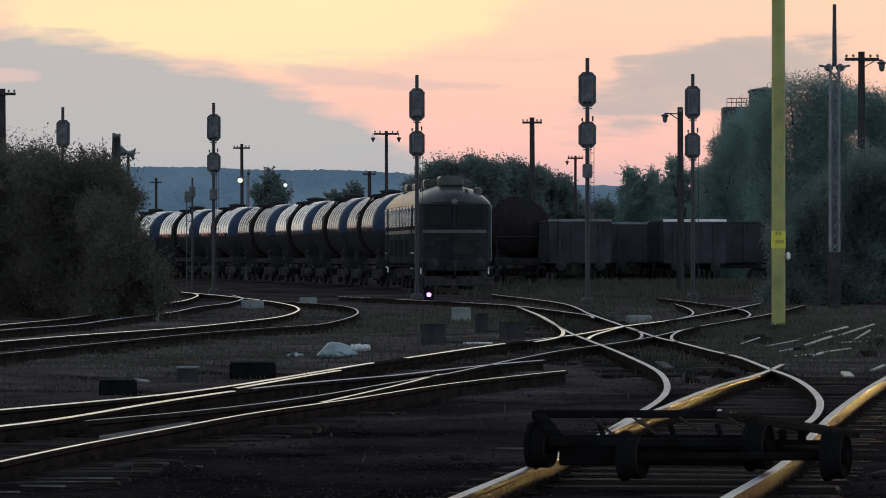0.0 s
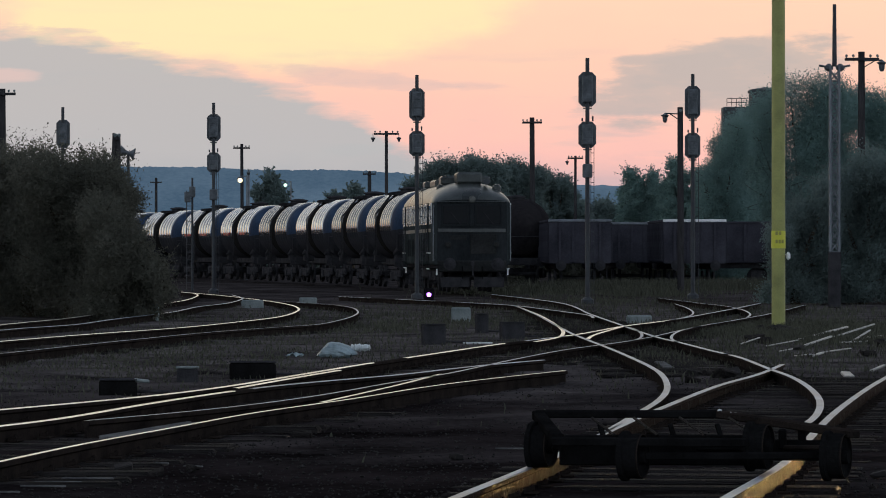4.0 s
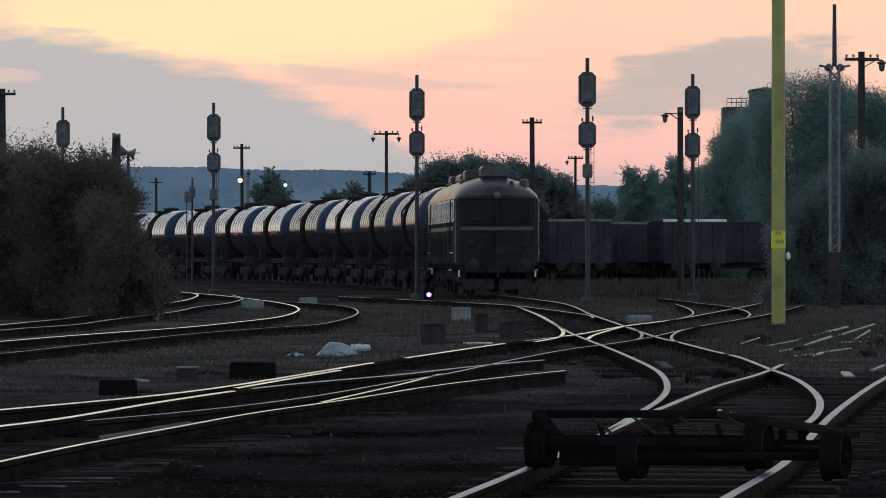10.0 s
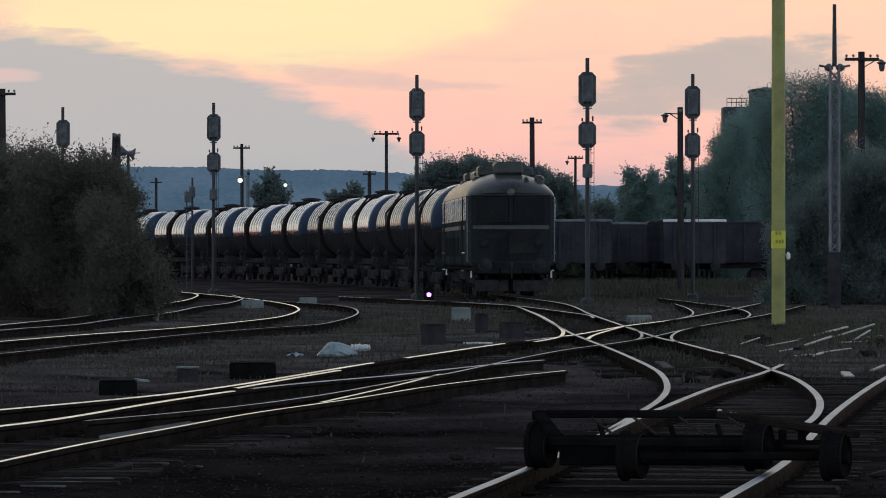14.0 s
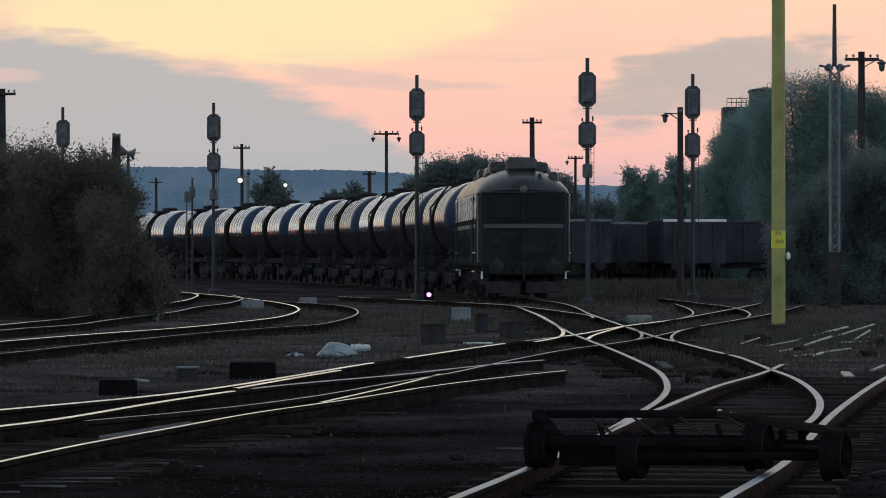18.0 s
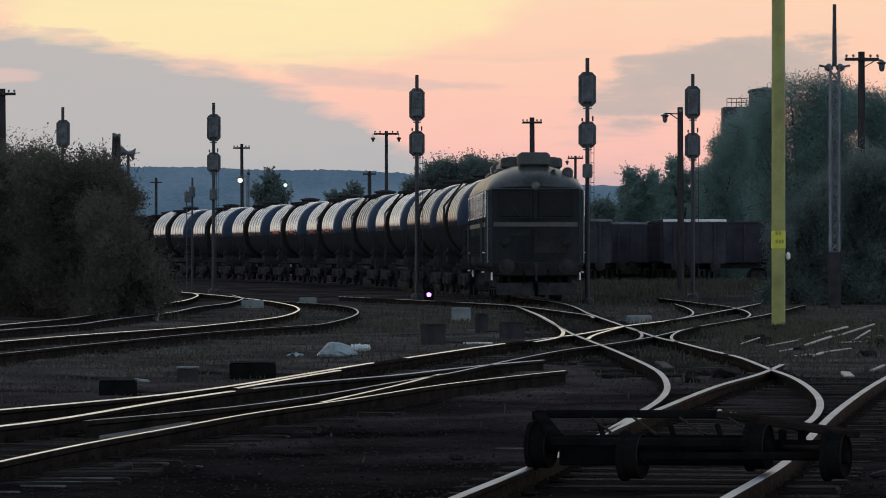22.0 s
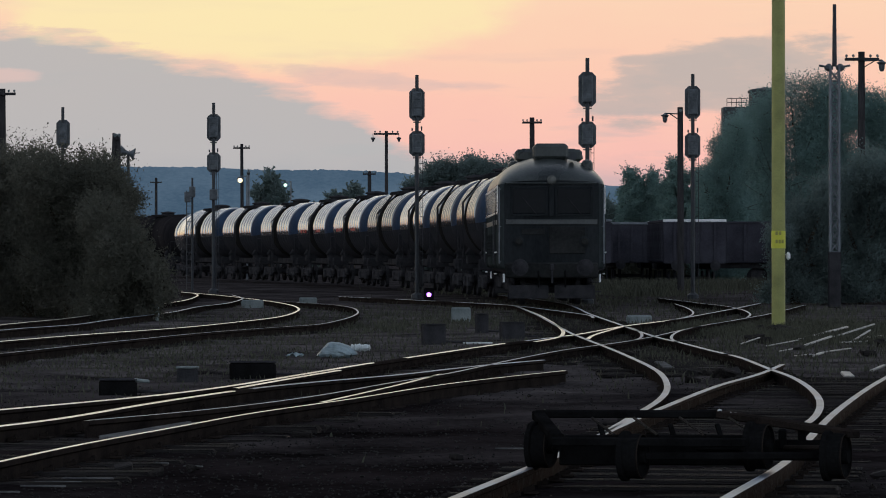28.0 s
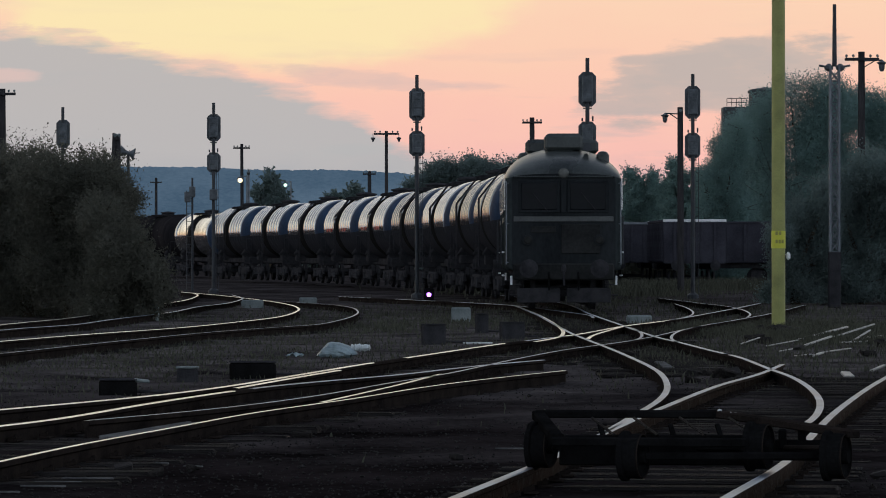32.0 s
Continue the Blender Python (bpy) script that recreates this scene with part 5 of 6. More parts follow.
def grove_tree(name, x, y, tops, base, seed, mat, label, count, size, category="tree", depth=1.4, fill=0.38):
    """tops: offset, crown top and radius of each head of the tree; clumps are stacked below each."""
    rnd = random.Random(seed)
    blobs = []
    for off, top, r in tops:
        z = top - r
        while z > base:
            sway = 0.15 if z > top - 1.2 * r else 0.6
            blobs.append((off + rnd.uniform(-sway, sway) * r, rnd.uniform(-0.4, 0.4) * depth, z, r * rnd.uniform(0.85, 1.1), depth * rnd.uniform(0.8, 1.1), r * rnd.uniform(0.8, 1.0)))
            z -= r * 1.15
    return tree(name, x, y, blobs, count, size, seed, mat, label, category=category, fill=fill)


# bushes beside the far sidings
grove_tree("bush", -9.93, 92, [(-1.1, 4.15, 1.0), (0.2, 4.25, 0.9), (1.2, 3.95, 0.8)], 0.3, 3, M_BUSH, "dense dark green bush beside the siding", 70000, 0.031, "bush")
grove_tree("bush", -8.67, 90, [(-0.6, 4.15, 0.9), (0.45, 4.05, 0.75), (1.1, 3.3, 0.55)], 0.2, 4, M_BUSH, "tall dense bush with thin shoots beside the siding", 70000, 0.031, "bush")
grove_tree("bush", -7.57, 88, [(-0.3, 2.9, 0.6), (0.35, 2.2, 0.5), (0.9, 1.5, 0.4)], 0.1, 5, M_BUSH, "low dark bush at the edge of the thicket", 42000, 0.030, "bush")
grove_tree("bush", -11.18, 95, [(-1.2, 4.05, 1.0), (0.2, 4.25, 0.9)], 0.2, 6, M_BUSH, "dense dark bush at the end of the thicket", 70000, 0.031, "bush")
# thicket behind the lattice mast
grove_tree("bush", 10.75, 117, [(-0.45, 2.6, 0.55), (0.2, 3.3, 0.6), (0.85, 3.9, 0.65)], 0.15, 41, M_LEAF, "dark tangled bush behind the lattice mast", 52000, 0.036, "bush")
grove_tree("bush", 12.9, 118, [(-0.75, 4.3, 0.7), (0.1, 4.8, 0.75), (0.85, 4.5, 0.7)], 0.15, 42, M_LEAF, "tall dark bush round the foot of a telegraph pole", 62000, 0.036, "bush")
grove_tree("bush", 14.6, 119, [(-0.6, 4.6, 0.7), (0.3, 4.2, 0.7)], 0.15, 43, M_LEAF, "dense dark bush at the edge of the tall trees", 46000, 0.036, "bush")
# low bushes added behind the open wagons to fill the dark beneath them
grove_tree("bush", 6.5, 200, [(-2.0, 2.4, 0.9), (-0.5, 2.2, 0.9), (1.0, 2.5, 0.9), (2.4, 2.3, 0.9)], 0.2, 31, M_BUSH, "low bush added to fill the dark behind the open wagons", 16000, 0.09, "bush")
grove_tree("bush", 11.5, 199, [(-2.0, 2.3, 0.9), (-0.5, 2.5, 0.9), (1.0, 2.2, 0.9), (2.4, 2.4, 0.9)], 0.2, 32, M_BUSH, "low bush added to fill the dark behind the open wagons", 16000, 0.09, "bush")
# trees behind the train
grove_tree("tree", 0.66, 225, [(-2.0, 6.2, 0.9), (-0.7, 7.3, 1.1), (0.9, 7.5, 1.2), (2.3, 7.1, 1.1)], 1.0, 7, M_LEAF, "broad dark tree behind the tank wagons", 70720, 0.075)
grove_tree("tree", 4.44, 232, [(-1.8, 6.8, 1.0), (-0.3, 7.3, 1.0), (1.0, 7.0, 0.9)], 1.0, 8, M_LEAF, "dark tree with a ragged crown behind the train", 54080, 0.075)
grove_tree("tree", 7.24, 240, [(-0.9, 7.0, 0.9), (0.3, 6.6, 0.8), (1.2, 5.0, 0.8)], 0.8, 9, M_LEAF, "light-leaved tree at the end of the grove", 33280, 0.075)
grove_tree("tree", 11.07, 215, [(-0.62, 6.45, 0.46), (-0.1, 5.9, 0.45), (0.68, 6.3, 0.42), (-0.75, 5.3, 0.6), (0.35, 5.2, 0.7), (1.2, 5.5, 0.55)], 0.8, 10, M_HAZELEAF, "olive-green tree behind the open wagons", 48000, 0.058)
grove_tree("tree", 12.97, 210, [(-0.32, 6.85, 0.44), (0.2, 6.1, 0.45), (0.85, 6.3, 0.5), (-0.7, 5.5, 0.6), (1.4, 5.9, 0.55), (0.4, 5.0, 0.8)], 0.8, 11, M_HAZELEAF, "dark green tree behind the open wagons", 48000, 0.058)
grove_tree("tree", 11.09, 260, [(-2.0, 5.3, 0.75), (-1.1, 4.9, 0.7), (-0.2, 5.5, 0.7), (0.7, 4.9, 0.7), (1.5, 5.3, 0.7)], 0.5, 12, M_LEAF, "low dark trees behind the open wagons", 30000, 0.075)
grove_tree("tree", 15.96, 201.0, [(-1.05, 8.0, 0.95), (-0.1, 9.1, 1.15), (1.21, 9.14, 1.34), (-0.6, 6.6, 1.2)], 0.1, 13, M_HAZELEAF, "tall grey-green tree with a dense crown", 150000, 0.043, fill=0.2)
grove_tree("tree", 18.29, 194.3, [(-1.88, 9.81, 1.21), (-0.54, 10.88, 1.34), (0.94, 10.75, 1.34), (2.01, 9.67, 1.07)], 0.1, 14, M_HAZELEAF, "tall grey-green tree with a rounded crown", 165000, 0.043, fill=0.2)
grove_tree("tree", 21.72, 198.3, [(-1.61, 10.48, 1.34), (0.13, 10.21, 1.34), (1.61, 9.14, 1.34)], 0.1, 15, M_HAZELEAF, "tall leafy tree at the end of the yard", 190000, 0.043, fill=0.35)
grove_tree("tree", 13.52, 187.6, [(-0.75, 6.0, 0.7), (0.15, 7.0, 0.6), (0.78, 8.5, 0.85), (0.6, 7.4, 0.9)], 0.1, 16, M_HAZELEAF, "slim olive-green tree before the tall trees", 76000, 0.043, fill=0.2)
grove_tree("tree", -13.54, 300, [(0.1, 8.0, 0.7), (-0.75, 7.0, 0.65), (0.85, 6.7, 0.65)], 1.0, 17, M_LEAF, "small dark tree beside the lit yard lamp", 9100, 0.145)
grove_tree("tree", -7.2, 310, [(-1.5, 6.6, 0.8), (0.0, 7.2, 0.8), (-3.0, 5.6, 0.8), (-4.5, 5.2, 0.8)], 1.0, 18, M_LEAF, "low dark trees in front of the hills", 11700, 0.153)


def tower():
    b = empty("tower_building", pose(26.4, 320, 0), "dark flat-roofed tower building behind the trees", "building")
    bm = B()
    box(bm, (0.4, 0, 14.96 / 2), (2.4, 3.0, 14.96), bevel=0.03)
    part("wall", bm, M_BUILD, b)
    bm = B()
    box(bm, (0.4, 0, 15.10), (2.6, 3.2, 0.22), bevel=0.05)
    eave = [bm.verts.new((0.4 + sx * 1.3, sy * 1.6, 15.20)) for sx, sy in ((-1, -1), (1, -1), (1, 1), (-1, 1))]
    peak = bm.verts.new((0.4, 0, 15.46))
    for i in range(4):
        bm.faces.new((eave[i], eave[(i + 1) % 4], peak))
    part("roof", bm, M_BUILD, b)
    bm = B()
    box(bm, (-1.9, 0.3, 13.78 / 2), (2.4, 2.6, 13.78), bevel=0.03)
    part("lower_wall", bm, M_BUILD, b)
    bm = B()
    for k in range(5):
        rod(bm, (-2.8 + 0.4 * k, -0.8, 13.78), (-2.8 + 0.4 * k, -0.8, 14.49), 0.03, seg=6)
    for z in (14.16, 14.49):
        rod(bm, (-2.8, -0.8, z), (-1.2, -0.8, z), 0.03, seg=6)
    part("railing", bm, M_MAST, b)


tower()

# ---------------------------------------------------------------- yard clutter


def block(name, x, y, w, h, dep, mat, label, category, rz=0, bevel=0.03):
    bm = B()
    box(bm, (0, 0, h / 2 - 0.02), (w, dep, h + 0.04), bevel=bevel)
    for v in bm.verts:
        v.co += Vector((noise.noise(v.co * 4 + Vector((y, 0, 0))), noise.noise(v.co * 4 + Vector((0, y, 0))), 0)) * 0.015
    o = part(name, bm, mat)
    o.matrix_basis = pose(x, y, 0, 0, 0, rz)
    return tagged(o, label, category, "cable boxes" if "box" in name else "")


block("cable_box", 0.41, 87.2, 0.44, 0.3, 0.35, M_CONC, "grey concrete cable box between the tracks", "concrete box")
block("cable_box", -5.38, 108.5, 0.62, 0.22, 0.4, M_CONC, "low grey concrete cable box beside the siding", "concrete box")
block("cable_box", -4.22, 120.0, 0.55, 0.16, 0.4, M_CONC, "low grey concrete cable box near the curved track", "concrete box")
block("cable_box", 4.34, 85.0, 0.55, 0.16, 0.4, M_CONC, "low grey concrete cable box beside the crossing", "concrete box")
block("cable_box", -6.71, 87.9, 0.42, 0.4, 0.35, M_CONC, "mossy concrete cable box beside the far siding", "concrete box")


def point_machine(x, y, w, h, label, pale=False, iron=M_DARKIRON):
    p = empty("point_machine", pose(x, y, 0, 0, 0, 6), label, "point machine", "point machines")
    bm = B()
    box(bm, (0, 0, h / 2 - 0.03), (w, 0.4, h + 0.06), bevel=0.025)
    part("case", bm, iron, p)
    bm = B()
    box(bm, (0, 0, h + 0.008), (w * 1.01, 0.41, 0.016), bevel=0.006)
    part("lid", bm, M_DARKIRON, p)
    bm = B()
    rod(bm, (w / 2 - 0.02, 0, 0.04), (w / 2 + 0.35, 0, 0.03), 0.018, seg=8)
    part("drive_rod", bm, M_DARKIRON, p)
    if pale:
        bm = B()
        box(bm, (0.0, 0, 0), (0.17, 0.2, 0.035), bevel=0.012)
        o = part("end_cap", bm, M_CONC, p, "pale flat end cap")
        o.matrix_basis = pose(w / 2 + 0.05, -0.05, h - 0.005, 0, 6, 0)


point_machine(-0.16, 64.6, 0.38, 0.32, "dark box-shaped point machine beside the crossing")
point_machine(1.24, 68.9, 0.42, 0.28, "dark low point machine at the diamond crossing")
point_machine(-3.47, 41.0, 0.4, 0.16, "dark low point machine with a pale flat cap", True, M_BLACK)
point_machine(-2.33, 47.0, 0.55, 0.18, "dark low point machine beside the branch track", False, M_BLACK)
point_machine(0.74, 73.4, 0.22, 0.36, "small dark point lever box")


def debris_plank(x, y, l, w, rz, mat, label, tilt=0):
    bm = B()
    h = min(0.035, w)
    box(bm, (0, 0, 0), (w, l, h), bevel=h * 0.22)
    for v in bm.verts:
        v.co.z += 0.6 * h * noise.noise(v.co * 2.0 + Vector((x, y, 0)))
    o = part("plank", bm, mat)
    o.matrix_basis = pose(x, y, 0.02 + abs(l * math.sin(radians(tilt))) / 2, tilt, 0, rz)
    tagged(o, label, "plank", "loose planks")


def lidded_box(x, y, w, h, dep):
    p = empty("cable_box", pose(x, y, 0), "small cable box with a dark body and pale lid", "concrete box", "cable boxes")
    bm = B()
    box(bm, (0, 0, h / 2 - 0.02), (w * 0.92, dep * 0.9, h + 0.04), bevel=0.02)
    part("body", bm, M_DARKIRON, p)
    bm = B()
    box(bm, (0, 0, h + 0.012), (w, dep, 0.028), bevel=0.009)
    for v in bm.verts:
        v.co.z -= 0.06 * max(0.0, -v.co.x - w * 0.3)
    part("lid", bm, M_CONC, p, "pale concrete lid")


lidded_box(-3.0, 45.1, 0.27, 0.165, 0.12)


def crossing_board(x, y, l, w, h, rz, label):
    """Thick weathered timber filling the gap beside a rail, its grain opened into slats."""
    bm = B()
    for k in range(4):
        off = (k - 1.5) * w / 4
        cut = 0.12 * l * noise.noise((k * 3.3, x, y))
        box(bm, (off, cut, h / 2), (w / 4 - 0.008, l - abs(cut) * 2, h - 0.006 * (k % 2)), bevel=0.006)
    o = part("crossing_board", bm, M_CONCDARK)
    o.matrix_basis = pose(x, y, 0.0, 0, 0, rz)
    tagged(o, label, "board")


crossing_board(-2.30, 30.6, 2.7, 0.2, 0.115, -11.3, "thick weathered timber lying beside the branch rail")
debris_plank(2.96, 51.4, 2.6, 0.14, -0.5, M_CONCDARK, "short weathered board beside the curved rail")
# first four thin pale strips stand in for lit sleeper edges
for x, y, l, a in ((-2.71, 23.9, 0.16, 84), (-2.55, 24.5, 0.3, 80), (-2.5, 24.95, 0.32, 78), (-2.35, 25.4, 0.36, 76), (-1.75, 26.9, 0.16, 60), (-2.0, 27.3, 0.14, 50), (0.55, 29.4, 0.3, 82)):
    debris_plank(x, y, l, 0.012, a, M_CONCDARK, "thin pale strip for lit sleeper edges and splintered wood")
debris_plank(6.95, 70.0, 6.0, 0.05, -14, M_PLANK, "long grey batten lying in the weeds", 1)
debris_plank(4.95, 47.0, 1.0, 0.12, -3, M_PLANK, "short broad board standing out of the ballast", 1)


def stick(p, q, w):
    """A thin split batten leaning with one end on the ground."""
    p, q = Vector(p), Vector(q)
    bm = B()
    d = q - p
    m = d.to_track_quat("Y", "Z").to_matrix().to_4x4()
    box(bm, (0, d.length / 2, 0), (w, d.length, w * 0.6), bevel=w * 0.12)
    for v in bm.verts:
        v.co += Vector((noise.noise(v.co * 3 + p), 0, noise.noise(v.co * 3 - p))) * w * 0.3
    o = part("batten", bm, M_PLANK)
    o.matrix_basis = Matrix.Translation(p) @ m
    tagged(o, "thin bleached wooden batten leaning in the weeds", "batten", "loose battens")


for p, q, w in (
    ((5.84, 62.09, 0.03), (6.42, 63.53, 0.15), 0.046),
    ((6.89, 68.00, 0.03), (7.85, 69.98, 0.23), 0.040),
    ((6.62, 64.08, 0.03), (7.62, 66.20, 0.02), 0.038),
    ((7.34, 67.54, 0.03), (7.94, 68.92, 0.05), 0.050),
    ((5.34, 55.53, 0.03), (5.58, 56.41, 0.06), 0.049),
    ((5.79, 58.12, 0.03), (6.32, 59.50, 0.05), 0.030),
    ((5.10, 55.84, 0.03), (5.48, 57.00, 0.02), 0.021),
    ((5.44, 48.76, 0.03), (5.71, 49.70, 0.07), 0.043),
    ((4.90, 63.27, 0.03), (5.31, 64.43, 0.11), 0.028),
    ((5.20, 61.70, 0.03), (5.85, 63.30, 0.09), 0.027),
    ((6.96, 65.33, 0.03), (7.39, 66.47, 0.19), 0.038),
    ((5.12, 58.46, 0.03), (5.40, 59.40, 0.04), 0.026),
):
    stick(p, q, w)
debris_plank(0.58, 64.4, 0.5, 0.042, 80, M_RIM, "short bent steel bar beside the crossing")


def plastic_sack(x, y):
    """A half-empty sack on its side: a slumped faceted body and a gathered neck held up at one end."""
    e = empty("plastic_sack", pose(x, y, 0, 0, 0, -4), "crumpled grey-white plastic sack with a gathered neck", "plastic sack", "litter")
    bm = B()
    bmesh.ops.create_uvsphere(bm, u_segments=22, v_segments=12, radius=1.0)
    for v in bm.verts:
        c = v.co.copy()
        rise = float(np.interp(c.x, (-1, -0.8, -0.45, 0.2, 0.7, 1.0), (0.25, 0.62, 1.08, 1.0, 0.84, 0.55)))
        k = 1 + 0.20 * noise.noise(c * 2.3 + Vector((4, 0, 0))) + 0.10 * noise.noise(c * 5.5)
        v.co = Vector((c.x * 0.30 * (1 + 0.08 * noise.noise(c * 2)), c.y * 0.19 * k, max(-0.02, 0.085 * rise + c.z * 0.125 * rise * k)))
    part("body", bm, M_BAG, e)
    bm = B()
    prof = [(0.01, 0.20), (0.055, 0.21)]
    for i in range(7):
        prof += [(0.052 + 0.008 * (i % 2), 0.235 + 0.034 * i), (0.040 + 0.006 * (i % 3), 0.252 + 0.034 * i)]
    prof += [(0.05, 0.48), (0.01, 0.49)]
    lathe(bm, prof, "X", 14)
    for v in bm.verts:
        v.co.y += 0.012 * noise.noise(v.co * 14)
        v.co.z += 0.135 + 0.03 * (v.co.x - 0.2) + 0.012 * noise.noise(v.co * 17)
    part("neck", bm, M_FILM, e, "white creased gathered neck")


plastic_sack(-1.55, 56.2)


def plastic_scrap(x, y, w, h):
    bm = B()
    bmesh.ops.create_grid(bm, x_segments=10, y_segments=6, size=0.5)
    for v in bm.verts:
        c = v.co.copy()
        v.co = Vector((c.x * w, c.y * 0.16, 0.015 + h * (0.5 + 0.7 * noise.noise(c * 4.1)) * (1 - 1.2 * c.x * c.x)))
    r = bmesh.ops.extrude_face_region(bm, geom=bm.faces[:])
    for v in r["geom"]:
        if isinstance(v, bmesh.types.BMVert):
            v.co.z -= 0.012
    o = part("plastic_scrap", bm, M_BAG)
    o.matrix_basis = pose(x, y, 0, 0, 0, -6)
    tagged(o, "small crumpled scrap of white plastic film", "plastic scrap", "litter")


plastic_scrap(-2.16, 56.0, 0.24, 0.07)

# ---------------------------------------------------------------- hand trolley


def trolley():
    t = empty("hand_trolley", pose(1.55, 24.3, 0), "dark rusty hand trolley frame standing askew on the near track", "trolley")

    def beam(name, p, q, w, h, mat=M_BLACK, label=""):
        bm = B()
        dv = q - p
        m = Matrix.Translation((p + q) / 2) @ dv.to_track_quat("Y", "Z").to_matrix().to_4x4()
        g = bmesh.ops.create_cube(bm, size=1.0, matrix=m @ Matrix.Diagonal((w, dv.length, h, 1)))
        bmesh.ops.bevel(bm, geom=list({e for v in g["verts"] for e in v.link_edges}), offset=0.008, segments=1, affect="EDGES")
        return part(name, bm, mat, t, label)

    beam("frame_beam", Vector((-0.947, 0.7, 0.463)), Vector((0.307, 0.9, 0.455)), 0.08, 0.05)
    beam("frame_beam", Vector((-0.879, -0.4, 0.337)), Vector((0.33, -0.5, 0.335)), 0.06, 0.055)
    beam("frame_beam", Vector((0.258, 0.9, 0.455)), Vector((0.975, -0.75, 0.398)), 0.08, 0.05, M_RUST, "rusty side beam")
    beam("frame_beam", Vector((-0.932, 0.7, 0.456)), Vector((-0.844, -0.4, 0.361)), 0.08, 0.06)
    beam("cross_tie", Vector((0.607, -0.1, 0.286)), Vector((0.816, -0.5, 0.306)), 0.05, 0.03, M_RUST)
    for x in (-0.898, -0.583, -0.312, -0.016, 0.303):
        beam("deck_slat", Vector((x, 0.6, 0.442)), Vector((x + 0.103, -0.35, 0.373)), 0.02, 0.02, M_SLEEPER, "narrow worn deck slat")
    for x in (0.589, 0.713):
        beam("upright", Vector((x, -0.1, 0.4)), Vector((x, -0.1, 0.276)), 0.05, 0.05)
    beam("side_panel", Vector((-0.817, -0.1, 0.258)), Vector((0.393, -0.1, 0.258)), 0.04, 0.17)
    beam("side_panel", Vector((0.393, -0.06, 0.268)), Vector((0.90, -0.14, 0.268)), 0.035, 0.13)
    beam("side_panel", Vector((-0.817, -0.16, 0.352)), Vector((0.393, -0.16, 0.352)), 0.03, 0.03)
    for x, y, z, hgt in ((0.262, 0.84, 0.462, 0.055), (0.325, 0.72, 0.452, 0.045), (0.352, 0.68, 0.45, 0.045)):
        beam("stub", Vector((x, y, z + hgt / 2)), Vector((x, y, z - hgt / 2)), 0.03, 0.03, M_RIM, "bare worn steel stub")
    for x in (-0.55, -0.1, 0.2):
        beam("hanger", Vector((x, 0.25, 0.42)), Vector((x + 0.06, 0.2, 0.22)), 0.04, 0.025)
    beam("axle", Vector((-0.859, 0.3, 0.274)), Vector((0.40, -0.25, 0.298)), 0.05, 0.05)
    beam("axle", Vector((-0.305, -0.4, 0.245)), Vector((0.84, -0.66, 0.262)), 0.045, 0.045)
    for hub in (Vector((-0.859, 0.3, 0.274)), Vector((-0.305, -0.4, 0.245)), Vector((0.484, -0.3, 0.300)), Vector((0.926, -0.7, 0.262))):
        bm = B()
        r = 0.14
        lathe(bm, [(r * 0.6, -0.14), (r * 1.12, -0.13), (r * 1.12, -0.10), (r, -0.09), (r, -0.01), (r * 0.94, 0.0), (r * 0.9, -0.015), (0.05, -0.02), (0.045, 0.02), (0.01, 0.025)], "X", 28)
        w = part("wheel", bm, M_BLACK, t)
        w.matrix_basis = Matrix.Translation(hub) @ pose(0, 0, 0, 0, 0, -21)
        bm = B()
        lathe(bm, [(r * 0.965, -0.004), (r * 1.0, -0.004), (r * 1.0, 0.003), (r * 0.965, 0.003)], "X", 28)
        bmesh.ops.delete(bm, geom=[f for f in bm.faces if len(f.verts) > 4], context="FACES")
        part("rim", bm, M_RUST, w, "bare worn tread edge")


trolley()


def loose_stone(x, y, s, label):
    bm = B()
    box(bm, (0, 0, s * 0.3), (s, s * 0.7, s * 0.6), bevel=0.02)
    o = part("stone_block", bm, M_CONC)
    o.matrix_basis = pose(x, y, 0.0, 0, 0, 24)
    tagged(o, label, "stone")


loose_stone(0.92, 27.1, 0.1, "pale stone lying against the rail")



def rubble(x, y, s, seed, label):
    bm = B()
    box(bm, (0, 0, 0), (s, s * 0.7, s * 0.45), bevel=s * 0.08)
    for v in bm.verts:
        v.co += Vector([noise.noise(v.co * (2.2 / s) + Vector((seed, k * 7, 0))) for k in range(3)]) * s * 0.22
    o = part("rubble_block", bm, M_SLEEPER if seed % 3 else M_STONE)
    o.matrix_basis = pose(x, y, s * 0.12, 8 * math.sin(seed), 10 * math.cos(seed), seed * 47)
    tagged(o, label, "rubble", "rubble")


for k, (x, y, s) in enumerate(((3.45, 47.0, 0.26), (3.75, 46.2, 0.24), (3.1, 47.6, 0.2), (2.95, 45.4, 0.16), (3.3, 47.5, 0.2), (3.6, 47.6, 0.22), (2.72, 55.6, 0.3), (6.3, 57.0, 0.22), (5.6, 60.5, 0.2), (7.2, 63.0, 0.24),
                              (-1.15, 31.5, 0.16), (-2.2, 26.4, 0.14), (-1.95, 26.1, 0.10), (-1.75, 26.8, 0.09), (2.95, 26.0, 0.10), (3.1, 25.2, 0.07), (2.75, 24.6, 0.06), (0.1, 28.3, 0.09), (-0.4, 24.2, 0.07))):
    rubble(x, y, s, k + 1, "broken piece of dirty concrete lying between the tracks")


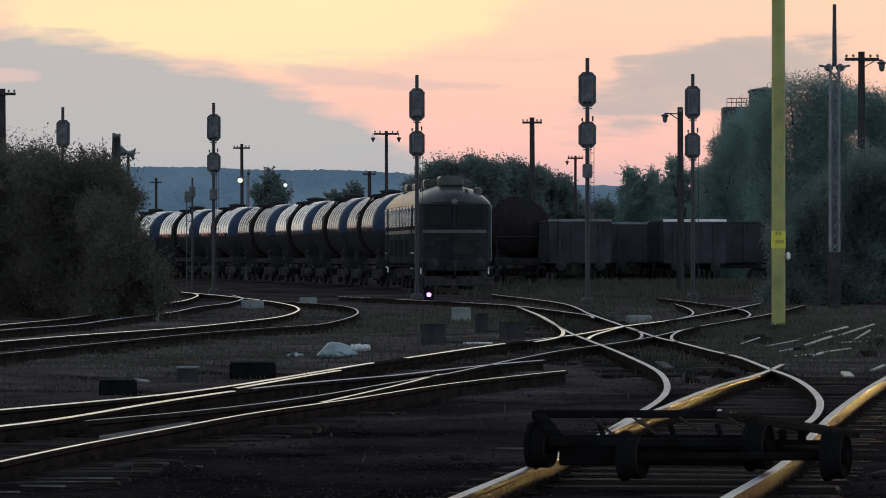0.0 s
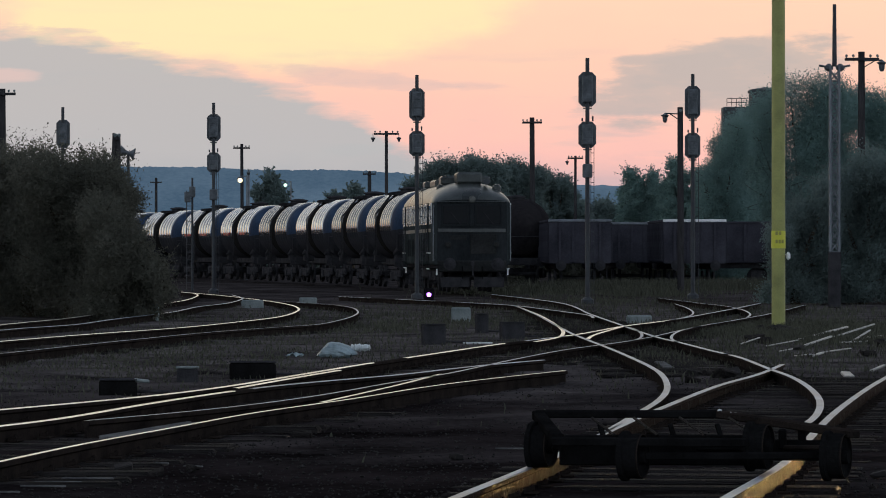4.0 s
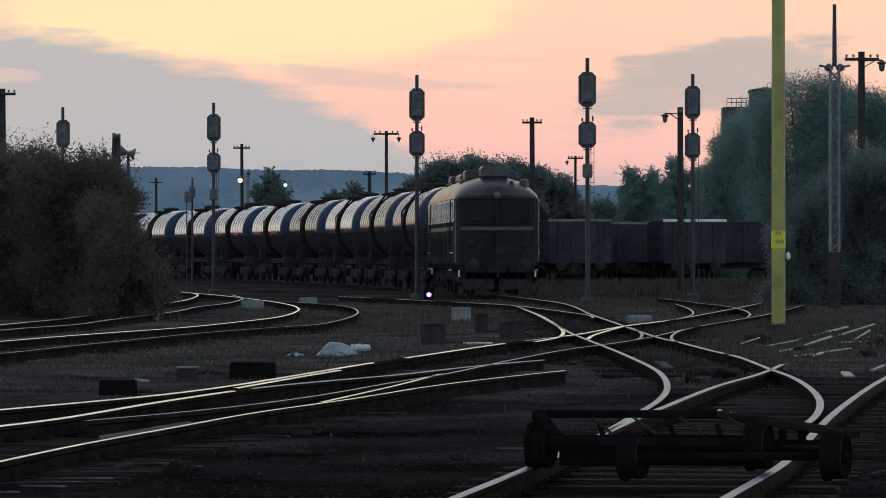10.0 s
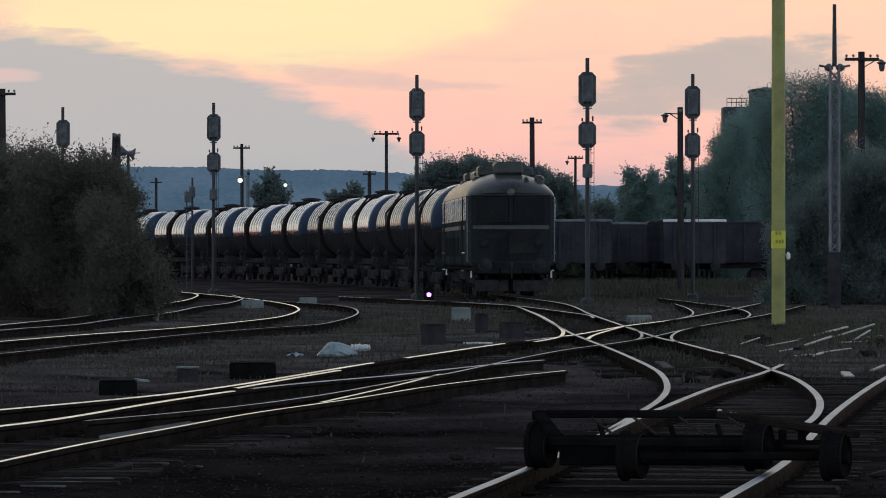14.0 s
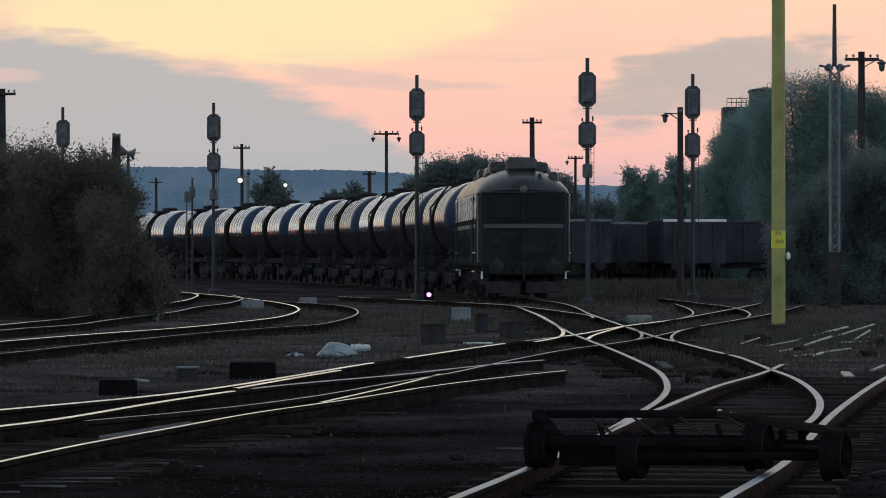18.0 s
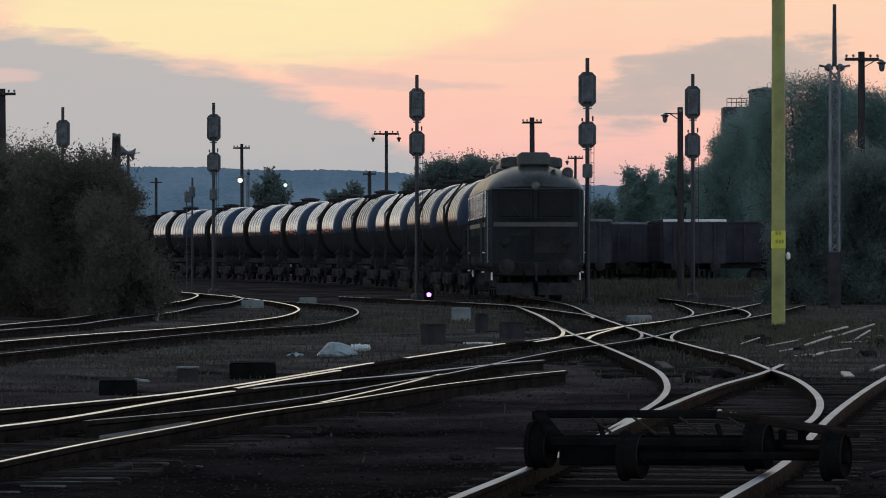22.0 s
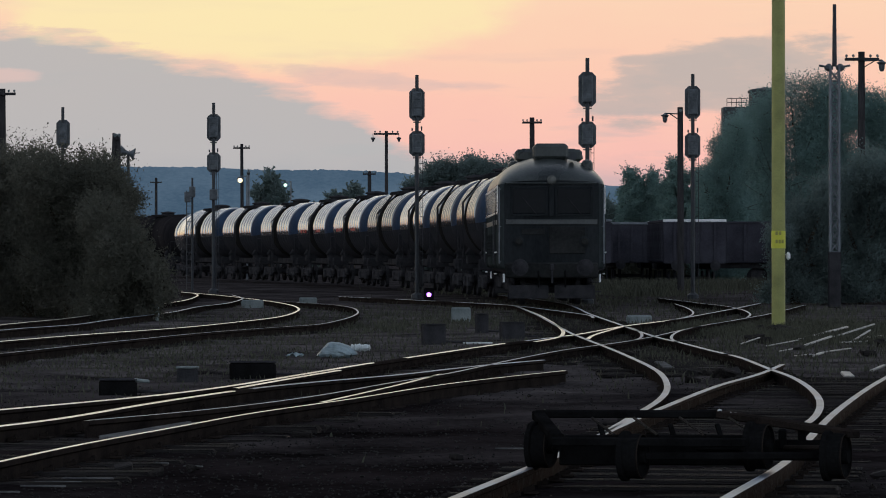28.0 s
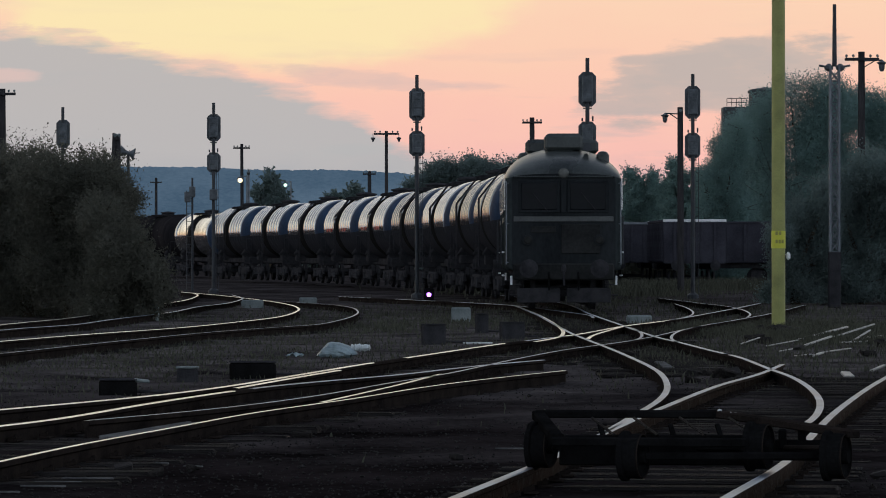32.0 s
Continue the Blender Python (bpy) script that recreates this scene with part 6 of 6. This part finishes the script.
for k, (x, y, s) in enumerate(((6.35, 73.5, 0.34), (6.6, 74.2, 0.3), (6.15, 74.6, 0.26), (6.5, 73.0, 0.22), (6.85, 74.0, 0.24), (5.35, 66.0, 0.30), (5.5, 65.4, 0.24), (5.25, 65.2, 0.2))):
    rubble(x, y, s, 2 * k + 40, "dark clod of earth and rubble near the yellow pole")


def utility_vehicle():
    """An unseen vehicle, added as the source of warm light passing over near rails."""
    m = empty("utility_vehicle", pose(13.0, 61.0, 0), "unseen small dark utility vehicle with lit headlamps", "vehicle")
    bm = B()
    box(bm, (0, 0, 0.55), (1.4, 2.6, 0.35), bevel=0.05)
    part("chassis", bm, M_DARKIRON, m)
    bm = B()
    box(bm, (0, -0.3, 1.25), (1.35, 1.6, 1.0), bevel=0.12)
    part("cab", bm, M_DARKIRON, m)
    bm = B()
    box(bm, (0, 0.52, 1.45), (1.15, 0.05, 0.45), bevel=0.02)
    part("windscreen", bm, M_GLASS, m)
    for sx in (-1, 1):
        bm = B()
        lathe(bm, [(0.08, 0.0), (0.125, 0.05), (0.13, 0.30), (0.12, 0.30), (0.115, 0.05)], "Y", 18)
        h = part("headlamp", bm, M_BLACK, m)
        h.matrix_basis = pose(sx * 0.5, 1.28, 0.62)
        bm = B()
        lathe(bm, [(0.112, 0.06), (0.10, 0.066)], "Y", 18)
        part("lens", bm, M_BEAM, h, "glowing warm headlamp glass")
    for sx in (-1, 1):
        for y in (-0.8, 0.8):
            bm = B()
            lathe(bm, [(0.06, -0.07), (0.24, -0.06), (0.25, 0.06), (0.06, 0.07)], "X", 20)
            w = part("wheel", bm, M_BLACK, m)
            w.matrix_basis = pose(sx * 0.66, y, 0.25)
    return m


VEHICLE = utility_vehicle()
# ---------------------------------------------------------------- loose stuff


def stones():
    rng = np.random.default_rng(5)
    verts, faces = [], []
    base = [(1, 0, 0), (-1, 0, 0), (0, 1, 0), (0, -1, 0), (0, 0, 1), (0, 0, -1)]
    tri = [(0, 2, 4), (2, 1, 4), (1, 3, 4), (3, 0, 4), (2, 0, 5), (1, 2, 5), (3, 1, 5), (0, 3, 5)]
    for i in range(16000):
        y = 19.5 + 45 * rng.random() ** 1.6
        x = (rng.random() * 2 - 1) * 0.125 * y
        s = rng.uniform(0.005, 0.014) * (1.0 if rng.random() < 0.97 else 2.0)
        j = rng.uniform(0.6, 1.3, (6, 3))
        a = rng.random() * 6.28
        k = len(verts)
        for (u, v, w), q in zip(base, j):
            u, v, w = u * q[0], v * q[1], w * q[2] * 0.7
            verts.append((x + s * (u * math.cos(a) - v * math.sin(a)), y + s * (u * math.sin(a) + v * math.cos(a)), 0.0 + s * w))
        faces += [(k + p, k + q, k + r) for p, q, r in tri]
    me = bpy.data.meshes.new("ballast_stones")
    me.from_pydata(verts, [], faces)
    me.materials.append(M_STONE)
    tagged(new("ballast_stones", me), "scattered dirty ballast stones over the yard", "stones", kind="stuff")


stones()


def grass(name, patches, seed, label):
    rng = np.random.default_rng(seed)
    verts, faces = [], []
    for x0, y0, rx, ry, n, h in patches:
        for i in range(n):
            u, v = rng.normal(size=2) * 0.5
            x, y = x0 + u * rx, y0 + v * ry
            hh = h * rng.uniform(0.3, 1.0)
            a = rng.random() * 6.28
            lx, ly = rng.normal(size=2) * 0.35 * hh
            w = rng.uniform(0.004, 0.009) * (1 + y0 / 120)
            c, s = w * math.cos(a), w * math.sin(a)
            k = len(verts)
            verts += [(x - c, y - s, -0.01), (x + c, y + s, -0.01), (x + lx * 0.4 + c * 0.7, y + ly * 0.4 + s * 0.7, hh * 0.6), (x + lx * 0.4 - c * 0.7, y + ly * 0.4 - s * 0.7, hh * 0.6), (x + lx, y + ly, hh)]
            faces += [(k, k + 1, k + 2, k + 3), (k + 3, k + 2, k + 4)]
    me = bpy.data.meshes.new(name)
    me.from_pydata(verts, [], faces)
    me.materials.append(M_GRASS)
    tagged(new(name, me), label, "grass", kind="stuff")


grass("grass", [(6.0, 76, 1.6, 8, 4500, 0.15), (8.2, 78, 2.4, 10, 5000, 0.15), (7.0, 70, 1.6, 5, 2500, 0.15), (9.0, 100, 4, 12, 1800, 0.16), (5.5, 125, 4, 16, 1600, 0.15), (-1.3, 78, 1.2, 5, 600, 0.12),
                (6.5, 150, 6, 12, 2200, 0.24), (7.6, 66, 2.5, 6, 1800, 0.15), (0.5, 84, 2, 8, 900, 0.12),
                # tall patches near y 165 are added to hide the open wagons' wheels
                (8.0, 164, 6, 5, 5000, 0.55), (14.5, 166, 6, 5, 5000, 0.6), (3.5, 150, 3, 8, 1600, 0.35), (7.6, 140, 1.2, 3, 700, 0.5), (-6.9, 90, 0.8, 3, 700, 0.2), (-9.5, 96, 1.5, 4, 900, 0.3),
                (-3.0, 62, 5, 22, 5200, 0.07), (-2.5, 90, 6, 26, 4200, 0.10), (2.6, 62, 2.4, 14, 1500, 0.08), (4.6, 58, 2.6, 14, 3000, 0.10), (2.5, 100, 5, 24, 2500, 0.12), (-4.5, 52, 3, 12, 2200, 0.05)],
      11, "dry weeds and grass growing between the tracks")



def motions():
    steps = [0.5 * i for i in range(65)]
    for thing, back in MOVING:
        # locomotive shifted and yawed off the track axis to fit the camera's view
        lean = pose(0.09, 0, 0, 0, 0, -1.1) if back < 10 else Matrix.Identity(4)
        walk(thing, [(t, on_track(front_at(t) + back) @ lean) for t in steps])
    # vehicle passes the near track, turned to aim its lamps, leaves behind the viewer
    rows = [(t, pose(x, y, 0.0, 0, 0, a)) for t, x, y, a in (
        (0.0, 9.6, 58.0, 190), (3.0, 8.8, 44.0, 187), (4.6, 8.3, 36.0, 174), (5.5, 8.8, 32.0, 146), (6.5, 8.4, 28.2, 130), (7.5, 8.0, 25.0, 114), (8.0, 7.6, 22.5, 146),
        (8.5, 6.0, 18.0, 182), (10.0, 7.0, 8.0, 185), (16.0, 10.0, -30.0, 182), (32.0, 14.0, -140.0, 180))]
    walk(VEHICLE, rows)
    turns = [0.25 * i for i in range(129)]
    for w, rest, r in WHEELS:
        walk(w, [(t, rest @ pose(0, 0, 0, math.degrees((front_at(0) - front_at(t)) / r) % 360.0, 0, 0)) for t in turns])


motions()
